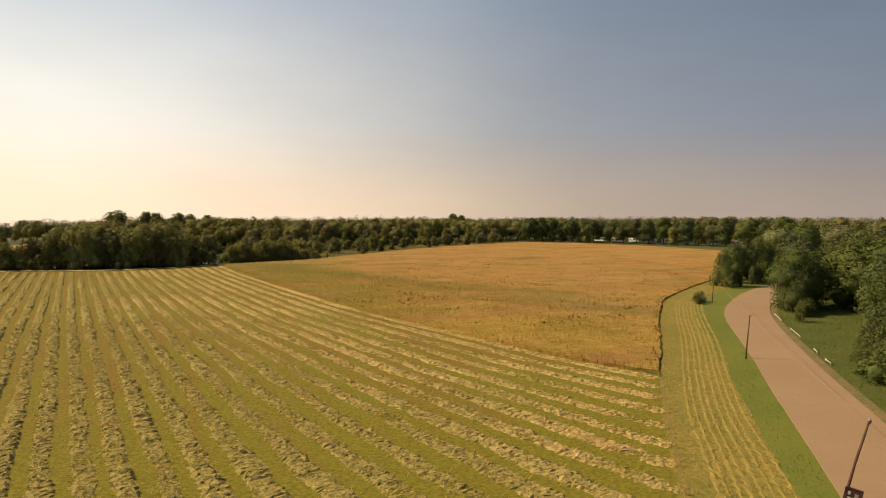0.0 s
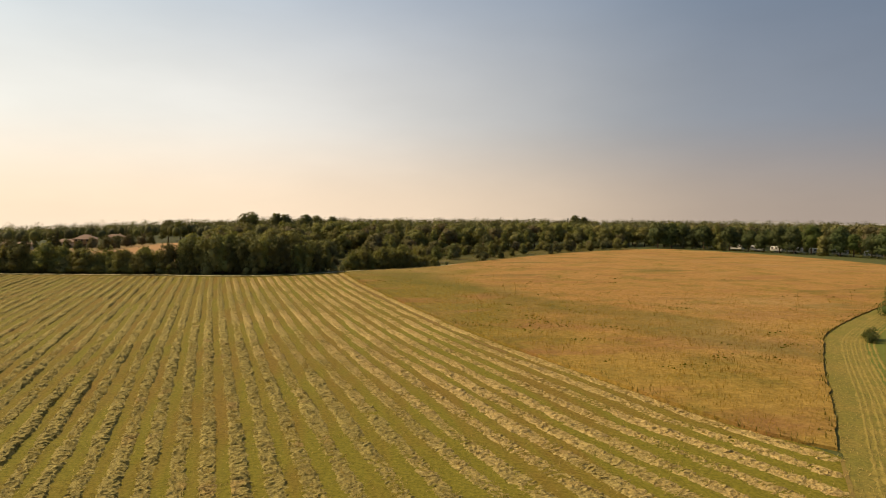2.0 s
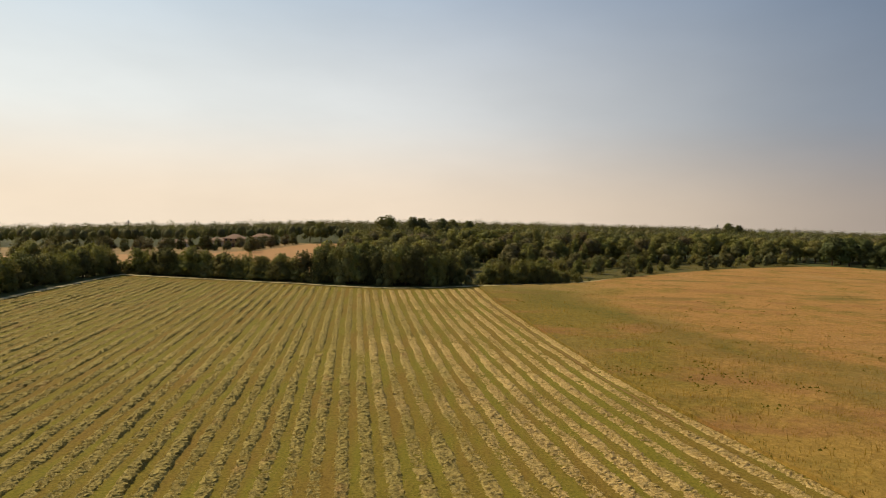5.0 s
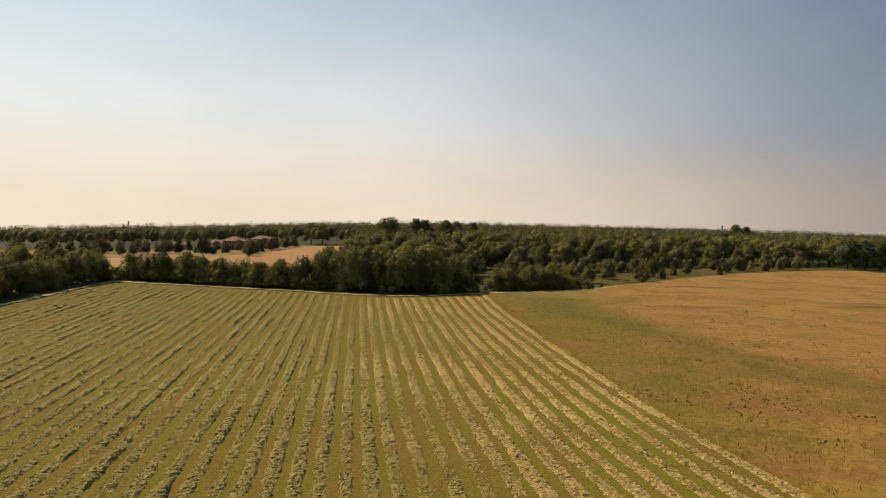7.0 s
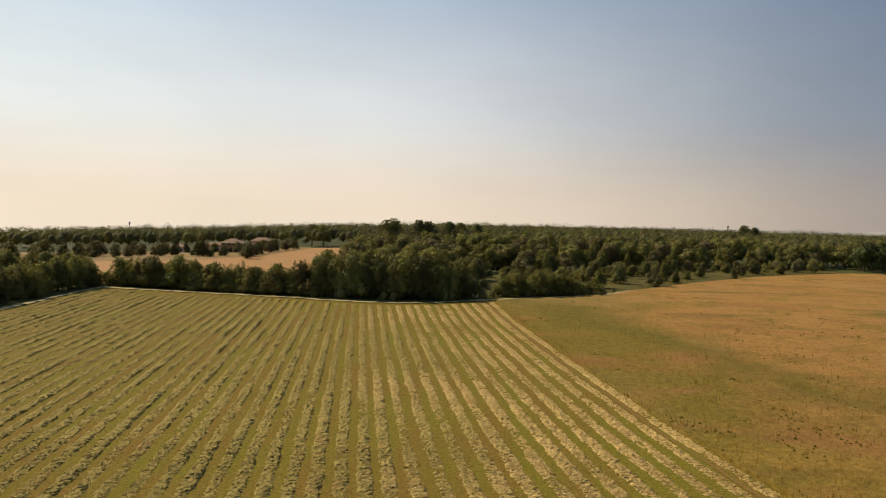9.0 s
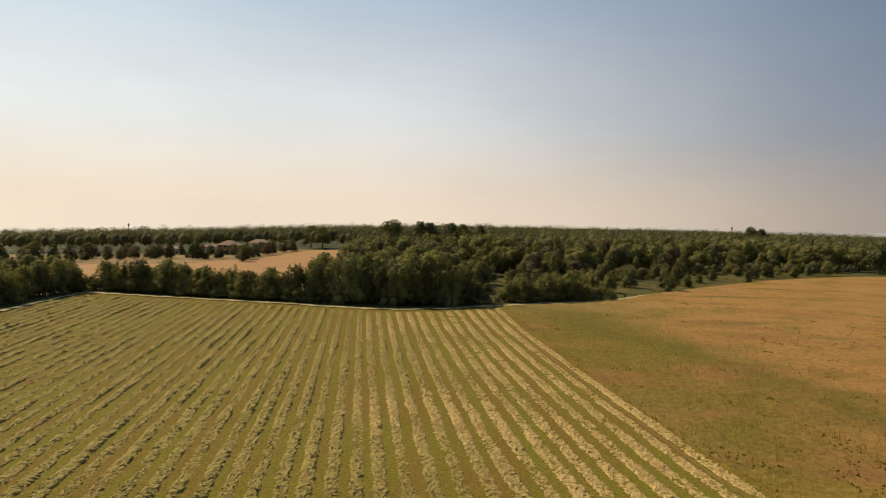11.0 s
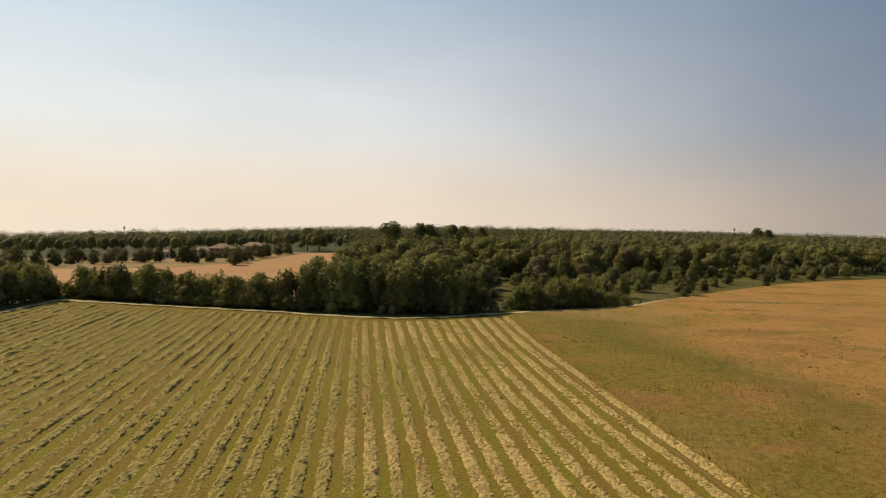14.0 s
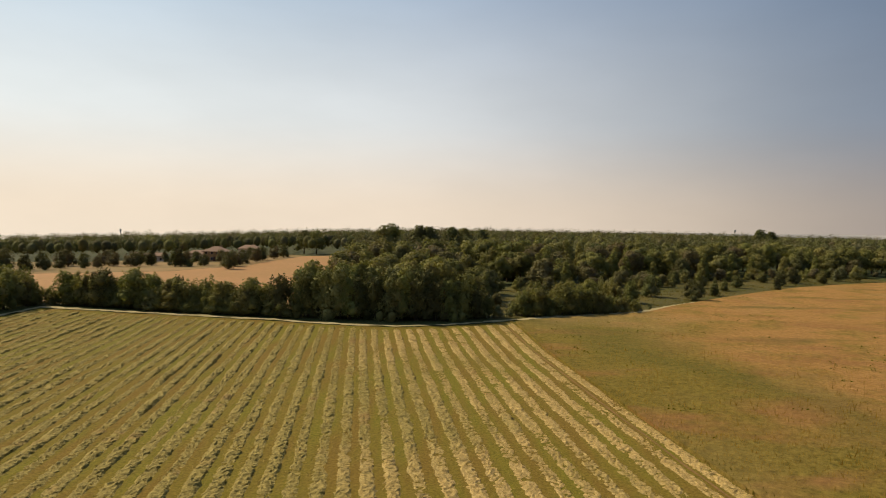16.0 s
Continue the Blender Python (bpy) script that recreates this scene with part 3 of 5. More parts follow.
tufts("tall_stalks", crop_outline, 11000, 0.30, 0.68, 0.06, crop_height, EARS, "taller pale stalks standing in clumps in the grain", "grain stalks",
      lambda x, y: np.array([1.0 if noise.noise((a * 0.16, b * 0.16, 12)) + 0.5 * noise.noise((a * 0.5, b * 0.5, 3)) > 0.18 else 0.06 for a, b in zip(x, y)]) * np.clip(1.5 - (x + 0.165 * y - 36) / 30, 0.1, 1) * np.clip((190 - y) / 60, 0, 1))

EDGE_WEEDS = foliage("edge_weeds", (0.078, 0.065, 0.017), (0.157, 0.126, 0.030), (0.244, 0.191, 0.052), 0.4, 0.2)


def edge_band(line, inner, outer):
    """The band between two distances beside a line."""
    return offset(line, inner) + offset(line, outer)[::-1]


def offset(line, d):
    out = []
    for i, p in enumerate(line):
        q, r = line[max(0, i - 1)], line[min(len(line) - 1, i + 1)]
        l = math.dist(q, r) or 1
        out.append((p[0] + (r[1] - q[1]) / l * d, p[1] - (r[0] - q[0]) / l * d))
    return out


tufts("grain_edge_weeds", edge_band(CROP_NEAR, -0.25, 0.7), 2600, 0.15, 0.5, 0.09, lambda x, y: 0.15, EDGE_WEEDS, "dry weeds along the edge of the grain", "weeds")
tufts("grain_margin_weeds", edge_band(edge_curve, -1.2, 0.1), 5000, 0.12, 0.45, 0.08, lambda x, y: 0.2, EDGE_WEEDS, "weeds where the grain meets the mown hay", "weeds")

# ------------------------------------------------------------------ mown strip, verge, road
STRIP_RIGHT = soft_line([(140.0, 125.0), (104.0, 100.0), (84.0, 88.0), (70.0, 77.0), (58.5, 65.0), (48.5, 52.2), (40.4, 41.6), (31.6, 30.2), (24.8, 21.6), (12.0, 6.0), (0.0, -10.0)], 4)
ROAD_LEFT = soft_line([(2.0, -10.0), (14.0, 5.5), (26.4, 20.6), (29.2, 24.0), (33.2, 28.9), (38.4, 35.3), (44.2, 42.2), (52.0, 51.9), (61.0, 62.8), (70.0, 71.4), (84.0, 82.0), (100.0, 90.5), (125.0, 99.0), (160.0, 106.0)], 4)
ROAD_RIGHT = soft_line([(9.0, -12.0), (20.5, 4.5), (31.0, 18.0), (37.3, 26.1), (40.2, 29.8), (44.2, 34.9), (50.8, 43.0), (60.0, 53.9), (68.1, 62.6), (76.0, 69.6), (90.0, 79.0), (105.0, 86.0), (128.0, 94.0), (162.0, 101.0)], 4)
strip_outline = [(33.9, 41.0)] + CROP_NEAR[::-1] + [(102.5, 105.8), (135.0, 129.0)] + STRIP_RIGHT + [(x - 0.35, y + 0.25) for x, y in STRIP_LEFT[::-1][:-1]]
mown_strip = sheet("mown_strip", strip_outline, 2.5, flat(0.045), STRIP, "pale mown grass strip beside the standing grain", category="grass strip")
verge = sheet("verge", STRIP_RIGHT[::-1] + ROAD_LEFT[::-1], 2.5, flat(0.04), VERGE, "lush green grass verge along the road", category="verge")
road_outline = ROAD_LEFT + ROAD_RIGHT[::-1]
road = sheet("road", road_outline, 2.0, lambda x, y: 0.12, ASPHALT, "narrow sun-bleached asphalt country road", skirt=0.2, category="road")


shoulder = sheet("shoulder", [(p[0], p[1]) for p in ROAD_RIGHT] + offset(ROAD_RIGHT, 0.8)[::-1], 0.6, flat(0.06), DIRT, "bare earth shoulder with dead leaves", category="shoulder")
roadside = sheet("roadside_grass", offset(ROAD_RIGHT, 0.8) + offset(ROAD_RIGHT, 26.0)[::-1][12:-6], 3.0, flat(0.035), UNDERTREES, "green rough grass under the roadside trees", category="grass")
BLADES = foliage("grass_blades", (0.091, 0.131, 0.016), (0.126, 0.161, 0.023), (0.170, 0.191, 0.035), 0.7, 0.3)
tufts("verge_blades", STRIP_RIGHT[::-1] + ROAD_LEFT[::-1], 42000, 0.06, 0.16, 0.035, lambda x, y: 0.05, BLADES, "tall green grass blades on the verge", "grass",
      lambda x, y: np.clip(1.5 - np.hypot(x, y) / 90, 0.1, 1))
tufts("roadside_blades", offset(ROAD_RIGHT, 0.9) + offset(ROAD_RIGHT, 18.0)[::-1][12:-6], 22000, 0.06, 0.20, 0.05, lambda x, y: 0.05, BLADES, "rough grass blades beside the road", "grass")

# thin swaths along the strip
def thin_swath(d, y_from):
    line = [p for p in soft_line([(101.0, 103.8), (83.0, 91.0), (66.8, 78.0), (58.3, 69.0), (44.5, 52.0), (34.8, 40.6), (27.8, 32.0), (20.5, 22.0), (8.0, 6.5)], 40)]
    line = [p for p in offset(line, -d) if p[1] > y_from]
    n = len(line)
    c = np.array(line)
    w = 0.12 * (1 + 0.7 * rng.normal(0, 1, n).clip(-1, 1))
    g = np.gradient(c, axis=0)
    g /= np.linalg.norm(g, axis=1)[:, None]
    s = np.stack([-g[:, 1], g[:, 0]], 1)
    v = np.zeros((n, 3, 3))
    for j, o in enumerate((-1, 0, 1)):
        v[:, j, :2] = c + s * (o * w)[:, None] + rng.normal(0, 0.032, (n, 2))
        v[:, j, 2] = 0.05 + (0.025 + rng.normal(0, 0.012, n).clip(-0.05, 0.06) if o == 0 else 0)
    i = np.arange(n - 1)[:, None] * 3 + np.arange(2)[None]
    f = np.stack([i, i + 1, i + 4, i + 3], -1).reshape(-1, 4)
    tagged(new("thin_swath", mesh_of("thin_swath", v.reshape(-1, 3), f, STRIPHAY)), "thin straw line on the mown grass strip", "swath", "swaths of the mown strip")


for d in (0.6, 1.0, 1.5, 1.9, 2.4, 2.85, 3.25, 3.75):
    thin_swath(d, 8.0)

def straw_litter(poly, count, z):
    """Loose straws lying flat inside an outline, one mass."""
    xs0, ys0 = [p[0] for p in poly], [p[1] for p in poly]
    px, py = rng.uniform(min(xs0), max(xs0), count * 6), rng.uniform(min(ys0), 75, count * 6)
    ok = inside(px, py, poly) & (py > 10)
    c = np.stack([px[ok][:count], py[ok][:count], np.full(min(count, int(ok.sum())), z)], 1)
    n = len(c)
    t = rng.normal(0.9, 0.5, n)
    ln, wd = rng.uniform(0.06, 0.20, n), rng.uniform(0.012, 0.032, n)
    d = np.stack([np.cos(t) * ln, np.sin(t) * ln, rng.uniform(-0.01, 0.03, n)], 1)
    w = np.stack([-np.sin(t) * wd, np.cos(t) * wd, np.zeros(n)], 1)
    quads = np.stack([c - d - w, c + d - w, c + d + w, c - d + w], 1).reshape(-1, 3)
    tagged(new("straw_litter", mesh_of("straw_litter", quads, np.arange(4 * n).reshape(-1, 4), WISP)), "loose pale straws scattered over the mown strip", "straw", "", "stuff")


straw_litter(strip_outline, 9000, 0.085)
rut_line = resample([(33.2, 40.2), (27.3, 32.4), (20.0, 22.4), (9.8, 9.3)], 1.0, False)
sheet("wheel_rut", [(x + 0.14 * noise.noise((y * 0.8, 1, 0)), y) for x, y in offset(rut_line, -0.05)] + [(x + 0.14 * noise.noise((y * 0.8, 9, 0)), y) for x, y in offset(rut_line, 0.20)[::-1]], 0.5, flat(0.062), speckled("rut_earth", (0.235, 0.145, 0.042), (0.215, 0.160, 0.036), (0.13, 0.105, 0.022), 0.7, 4.0), "narrow brown wheel rut beside the mown strip", category="wheel rut")

LEAF_BROWN = foliage("leaf_brown", (0.074, 0.063, 0.030), (0.135, 0.115, 0.052), (0.200, 0.174, 0.080), 0.22)


# ------------------------------------------------------------------ trees
def ico(level):
    bm = bmesh.new()
    bmesh.ops.create_icosphere(bm, subdivisions=level, radius=1)
    v = np.array([p.co[:] for p in bm.verts])
    f = np.array([[q.index for q in p.verts] for p in bm.faces])
    bm.free()
    return v, f


ICO1, ICO2 = ico(1), ico(2)


def leaves_on(r, lobes, count, size, top=1.07):
    """Leaf sprays over the skin of ellipsoids (centre, radii): single sprays, mostly facing out."""
    area = np.array([l[3] * l[4] + l[4] * l[5] for l in lobes])
    which = r.choice(len(lobes), count, p=area / area.sum())
    L = np.array(lobes)[which]
    d = r.normal(0, 1, (count, 3))
    d /= np.linalg.norm(d, axis=1)[:, None]
    d[:, 2] = np.where(d[:, 2] < -0.75, -d[:, 2], d[:, 2])
    reach = r.uniform(0.78, top, count)
    c = L[:, :3] + d * L[:, 3:] * reach[:, None]
    n = d + r.normal(0, 0.36, (count, 3))
    n /= np.linalg.norm(n, axis=1)[:, None]
    u = np.cross(n, r.normal(0, 1, (count, 3)))
    u /= np.linalg.norm(u, axis=1)[:, None]
    w = np.cross(n, u)
    s = (r.uniform(0.55, 1.4, count) * size)[:, None]
    k = r.uniform(0.45, 0.9, count)[:, None]
    v = np.stack([c - u * s * k - w * s * 0.6, c + u * s * k - w * s * 0.4 + n * s * 0.2, c + w * s * 1.1 + n * s * 0.3], 1).reshape(-1, 3)
    # shading follows the clump that a spray belongs to
    soft = d + 0.45 * n
    soft /= np.linalg.norm(soft, axis=1)[:, None]
    return v, np.arange(3 * count).reshape(-1, 3), np.repeat(soft, 3, axis=0)


def masses_in(r, lobes, shrink, ball):
    """The dense inside of the crown, uneven."""
    vs, fs, ns, at = [], [], [], 0
    for l in lobes:
        ns.append(ball[0])
        p = ball[0] * np.array(l[3:]) * shrink * r.uniform(0.82, 1.1, (len(ball[0]), 1)) + np.array(l[:3])
        vs.append(p)
        fs.append(ball[1] + at)
        at += len(p)
    return np.concatenate(vs), np.concatenate(fs), np.concatenate(ns)


def crown_mesh(r, lobes, count, size, material, shrink=0.66):
    v1, f1, n1 = leaves_on(r, lobes, count, size)
    v2, f2, n2 = masses_in(r, sorted(lobes, key=lambda l: -l[3])[:7], shrink, ICO1)
    return leafy_mesh("crown", [v1, v2], [f1, f2 + len(v1)], [n1, n2], material)


def leafy_mesh(name, verts, faces, normals, material):
    m = bpy.data.meshes.new(name)
    m.from_pydata(np.concatenate(verts).tolist(), [], np.concatenate(faces).tolist())
    m.polygons.foreach_set("use_smooth", [True] * len(m.polygons))
    m.normals_split_custom_set_from_vertices(np.concatenate(normals).tolist())
    m.materials.append(material)
    return m


def trunk_mesh(r, height, thick, limbs, spread, stems=1):
    v, f = [], []

    def add(p, rad):
        a, b = tube(p, rad, 6)
        o = len(v)
        v.extend(a)
        f.extend(tuple(i + o for i in q) for q in b)

    for s in range(stems):
        bx, by = (0, 0) if stems == 1 else r.normal(0, 0.35, 2)
        kx, ky = r.normal(0, 0.04 * height, 2)
        add([(bx, by, -0.2), (bx + kx * 0.3, by + ky * 0.3, height * 0.4), (bx + kx, by + ky, height)], [thick * 1.3, thick, thick * 0.35])
        for i in range(limbs):
            t = 2 * math.pi * (i + r.uniform(0, 0.6)) / limbs
            z = height * r.uniform(0.35, 0.75)
            e = (bx + math.cos(t) * spread * 0.7, by + math.sin(t) * spread * 0.7, z + spread * r.uniform(0.5, 0.9))
            m = tuple((p + q) / 2 + 0.15 for p, q in zip(e, (bx, by, z)))
            add([(bx + kx * 0.5, by + ky * 0.5, z), m, e], [thick * 0.45, thick * 0.3, thick * 0.12])
    me = mesh_of("trunk", v, f, BARK)
    return me


def tree_kind(name, seed, shape, count, size, leaf, label, category="tree", group=""):
    """One pattern tree about 10 m tall, built at the origin: trunk and crown."""
    r = np.random.default_rng(seed)
    lobes = []
    if shape == "round":
        for i in range(13):
            t, h = r.uniform(0, 2 * math.pi), r.uniform(0.0, 1.0)
            out = 3.0 * math.sin(math.pi * (0.25 + 0.65 * h)) * r.uniform(0.45, 1.0)
            a = r.uniform(1.3, 2.1)
            lobes.append((math.cos(t) * out, math.sin(t) * out, 2.2 + h * 6.2, a, a, a * r.uniform(0.75, 1.0)))
        lobes.append((0, 0, 5.2, 2.7, 2.7, 3.4))
        trunk = trunk_mesh(r, 6.5, 0.2, 5, 2.6)
    elif shape == "tall":
        for i in range(13):
            h = i / 12
            t = r.uniform(0, 2 * math.pi)
            out = 1.7 * (1 - 0.65 * h) * r.uniform(0.3, 1.0)
            a = r.uniform(1.2, 1.8) * (1 - 0.45 * h)
            lobes.append((math.cos(t) * out, math.sin(t) * out, 1.3 + h * 7.8, a, a, a * 1.25))
        trunk = trunk_mesh(r, 8.0, 0.16, 4, 1.4)
    elif shape == "cone":
        for i in range(16):
            h = (i // 3) / 5
            t = r.uniform(0, 2 * math.pi)
            out = 1.7 * (1 - h) * r.uniform(0.5, 1.0)
            a = 1.5 * (1 - 0.7 * h)
            lobes.append((math.cos(t) * out, math.sin(t) * out, 1.5 + h * 7.6, a, a, a * 0.9))
        trunk = trunk_mesh(r, 8.5, 0.17, 3, 0.9)
    elif shape == "bush":
        for i in range(15):
            t, h = r.uniform(0, 2 * math.pi), r.uniform(0, 1)
            out = 3.1 * r.uniform(0.35, 1.0) * (1 - 0.55 * h * h)
            a = r.uniform(1.3, 2.1) * (1 - 0.25 * h)
            lobes.append((math.cos(t) * out, math.sin(t) * out, 1.0 + h * 7.2, a, a, a * r.uniform(0.9, 1.3)))
        lobes.append((0, 0, 3.2, 3.0, 3.0, 3.6))
        for i in range(10):
            t, out = r.uniform(0, 2 * math.pi), 2.9 * math.sqrt(r.uniform(0, 1))
            lobes.append((math.cos(t) * out, math.sin(t) * out, 8.0 - 0.32 * out * out + r.uniform(-0.6, 0.9), 0.5, 0.5, r.uniform(1.0, 1.7)))
        trunk = trunk_mesh(r, 5.0, 0.09, 2, 1.6, 4)
    else:  # ragged: thin young growth with upright sprays
        lobes.append((0, 0, 2.6, 2.6, 2.6, 2.6))
        for i in range(16):
            t = r.uniform(0, 2 * math.pi)
            out = 3.0 * r.uniform(0.1, 1.0)
            z = r.uniform(0.9, 6.8)
            lobes.append((math.cos(t) * out, math.sin(t) * out, z, r.uniform(0.6, 1.1), r.uniform(0.6, 1.1), r.uniform(1.2, 2.4)))
        trunk = trunk_mesh(r, 7.0, 0.08, 3, 1.5, 3)
    root = new(name)
    root.empty_display_size = 0.5
    part("trunk", trunk, BARK, root)
    part("crown", crown_mesh(r, lobes, count, size, leaf), leaf, root)
    return tagged(root, label, category, group)


PATTERN = {}


def plant(kind, x, y, tall, wide=1.0, turn=None, group="", label=""):
    """A tree of a kind at a place, tall metres high; the first of a kind is the pattern itself."""
    s = tall / 10.0
    turn = rng.uniform(0, 360) if turn is None else turn
    m = Matrix.Translation((x, y, terrain(x, y))) @ Matrix.Rotation(radians(turn), 4, "Z") @ Matrix.Diagonal((s * wide, s * wide, s, 1))
    if kind not in PATTERN:
        PATTERN[kind] = tree_kind(*KINDS[kind])
        ob = PATTERN[kind]
        ob.matrix_basis = m
    else:
        src = PATTERN[kind]
        keep = src.matrix_basis.copy()
        src.matrix_basis = Matrix.Identity(4)
        ob = copy_thing(src, m)
        src.matrix_basis = keep
    if group in CALLED:
        ob.name = CALLED[group]
    return tagged(ob, label, "", group)


CALLED = {"trees of the wood": "woodland_tree", "trees on the lawn": "lawn_tree", "camp site trees": "camp_tree", "trees beside the road": "roadside_tree",
          "undergrowth of the wood": "undergrowth_bush", "tall trees of the wood": "tall_tree", "thicket at the field edge": "thicket_shrub"}
R, B, D, C = "round", "bush", "ragged", "cone"
KINDS = {
    "oak_a": ("tree", 1, R, 2205, 0.295, LEAF, "broad green leafy tree with an uneven crown"),
    "oak_b": ("tree", 2, R, 2205, 0.295, LEAF, "rounded green leafy tree in the wood"),
    "oak_c": ("tree", 3, R, 2205, 0.295, LEAF_LIME, "light green leafy tree in the wood"),
    "oak_d": ("tree", 4, R, 2100, 0.295, LEAF_DARK, "dark green dense leafy tree"),
    "oak_e": ("tree", 5, R, 2100, 0.295, LEAF_BROWN, "brownish green leafy tree in the wood"),
    "grey": ("tree", 6, R, 2100, 0.295, LEAF_GREY, "pale grey-green leafy tree at the wood's edge"),
    "tall_a": ("tree", 7, "tall", 1785, 0.262, LEAF, "slender upright green tree"),
    "tall_b": ("tree", 8, "tall", 1785, 0.262, LEAF_LIME, "slender light green tree"),
    "cone": ("conifer", 9, C, 1995, 0.246, LEAF_DARK, "dark conical evergreen tree", "conifer"),
    "hedge_a": ("hedge_shrub", 10, B, 2310, 0.262, LEAF_LIME, "leafy green hedge shrub at the field edge", "shrub"),
    "hedge_b": ("hedge_shrub", 11, B, 2310, 0.262, LEAF, "dense green hedge shrub at the field edge", "shrub"),
    "hedge_c": ("hedge_shrub", 12, D, 1785, 0.262, LEAF_LIME, "ragged light green hedge shrub with upright shoots", "shrub"),
    "hedge_d": ("hedge_shrub", 13, B, 2310, 0.262, LEAF_DARK, "dark green hedge shrub", "shrub"),
    "bush_dark": ("bush", 14, B, 2100, 0.262, LEAF_DARK, "dark green rounded bush standing in the grass", "bush"),
    "bush_grey": ("bush", 15, D, 1995, 0.23, LEAF_GREY, "pale ragged bush by the field edge", "bush"),
    "lawn_b": ("tree", 21, B, 1995, 0.279, LEAF_BROWN, "low dense brownish green tree on the lawn"),
    "thicket_a": ("thicket_shrub", 41, B, 2310, 0.262, LEAF_THICKET, "dense tall shrub with upright light green shoots", "shrub"),
    "thicket_b": ("thicket_shrub", 42, B, 2310, 0.262, LEAF_THICKET, "dense green shrub of the field-edge thicket", "shrub"),
    "camp_a": ("camp_tree", 31, R, 2200, 0.295, LEAF_ROAD_DARK, "dark green shade tree on the camp site", "tree"),
    "camp_b": ("camp_tree", 32, R, 2200, 0.295, LEAF_ROAD, "green leafy shade tree on the camp site", "tree"),
    "near_a": ("roadside_tree", 16, B, 8820, 0.139, LEAF_ROAD, "large green leafy tree beside the road", "tree"),
    "near_b": ("roadside_tree", 17, R, 8820, 0.139, LEAF_ROAD_LIME, "large light green tree beside the road", "tree"),
    "near_c": ("roadside_tree", 18, B, 8820, 0.131, LEAF_ROAD_DARK, "dark green dense roadside tree", "tree"),
    "near_d": ("roadside_shrub", 19, D, 3600, 0.16, LEAF_ROAD_LIME, "light green ragged roadside shrub", "shrub"),
    "low_a": ("roadside_shrub", 51, B, 2200, 0.24, LEAF_ROAD, "low green leafy shrub beside the road", "shrub"),
    "low_b": ("roadside_shrub", 52, R, 2200, 0.24, LEAF_ROAD_LIME, "low light green shrub beside the road", "shrub"),
    "low_c": ("roadside_shrub", 53, B, 2200, 0.24, LEAF_ROAD_DARK, "low dark green shrub beside the road", "shrub"),
}


def along(pts, gap, jitter=0.4):
    line = resample(pts, gap, False)
    return [(p[0] + rng.normal(0, jitter), p[1] + rng.normal(0, jitter)) for p in line]


def pick(*names):
    return names[int(rng.integers(0, len(names)))]


# hedge on the field's west side
for p in along([(-78.5, 70), (-79.5, 110), (-80.0, 150), (-80.5, 172)], 3.4, 0.5):
    plant(pick("hedge_a", "hedge_b", "hedge_b", "hedge_d"), *p, rng.uniform(6.2, 8.0), 1.0, group="hedge along the field")
for p in along([(-82.5, 90), (-83.5, 150), (-84, 172)], 5.0, 0.8):
    plant(pick("hedge_a", "hedge_b"), *p, rng.uniform(6.0, 8.2), 1.1, group="hedge along the field")
# it runs on past the corner
for p in along([(-80.0, 173), (-79.0, 181), (-84.0, 187), (-94.0, 191), (-110.0, 195)], 2.6, 0.5):
    plant(pick("hedge_a", "hedge_b", "hedge_b"), *p, rng.uniform(6.2, 7.8), 1.0, group="hedge along the field")
# hedge on its far side, from the gap at the corner to the tall thicket
for p in along([(-73.0, 184.5), (-62.0, 183.0), (-51, 180.0), (-42, 178.0), (-33, 176.5)], 2.2, 0.35):
    tall = 6.2 + 1.2 * noise.noise((p[0] * 0.2, 0, 0)) + rng.uniform(-0.8, 0.8) + (1.1 if p[0] < -55 else 0)
    plant(pick("hedge_a", "hedge_c", "hedge_c", "hedge_a", "hedge_b"), *p, tall, 1.15, group="hedge along the field")
for p in along([(-74, 188.0), (-60, 186.0), (-45, 182.5), (-34, 181.0)], 2.8, 0.5):
    plant(pick("hedge_c", "hedge_b", "hedge_a"), *p, rng.uniform(4.6, 6.8), 1.1, group="hedge along the field")
for p in along([(-74.0, 183.5), (-62.0, 181.6), (-51, 178.6), (-42, 176.6), (-30, 175.0)], 1.5, 0.4):
    plant(pick("hedge_a", "hedge_c", "hedge_b"), *p, rng.uniform(2.2, 4.6), 1.5, group="hedge along the field")
plant("hedge_d", -50.2, 179.8, 7.2, 0.65, group="hedge along the field")
plant("hedge_d", -65.5, 182.8, 8.0, 0.9, group="hedge along the field")
plant("hedge_d", -30.6, 176.0, 8.4, 0.85, group="hedge along the field")
# the tall thicket
for p in along([(-26.5, 175.4), (-18, 174.4), (-9.0, 173.6), (-1.0, 175.8), (6.0, 178.6)], 2.1, 0.4):
    k = 1 - 0.40 * max(0, (p[0] + 2) / 8)
    plant(pick("thicket_a", "thicket_b", "hedge_d", "thicket_b"), *p, k * rng.uniform(7.8, 9.6), 0.85, group="thicket at the field edge")
for p in along([(-26.5, 179.2), (-16, 178.4), (-6, 178), (3, 181.5)], 2.4, 0.6):
    plant(pick("thicket_a", "hedge_a", "thicket_b"), *p, rng.uniform(9.6, 11.2) * (0.8 if p[0] > -1 else 0.85 if p[0] < -22 else 1), 0.9, group="thicket at the field edge")
for p in along([(-25, 185), (-14, 184.5), (-3, 185.5)], 3.6, 1.0):
    plant(pick("hedge_a", "oak_c", "oak_b"), *p, rng.uniform(9.0, 10.8), 1.0, group="thicket at the field edge")
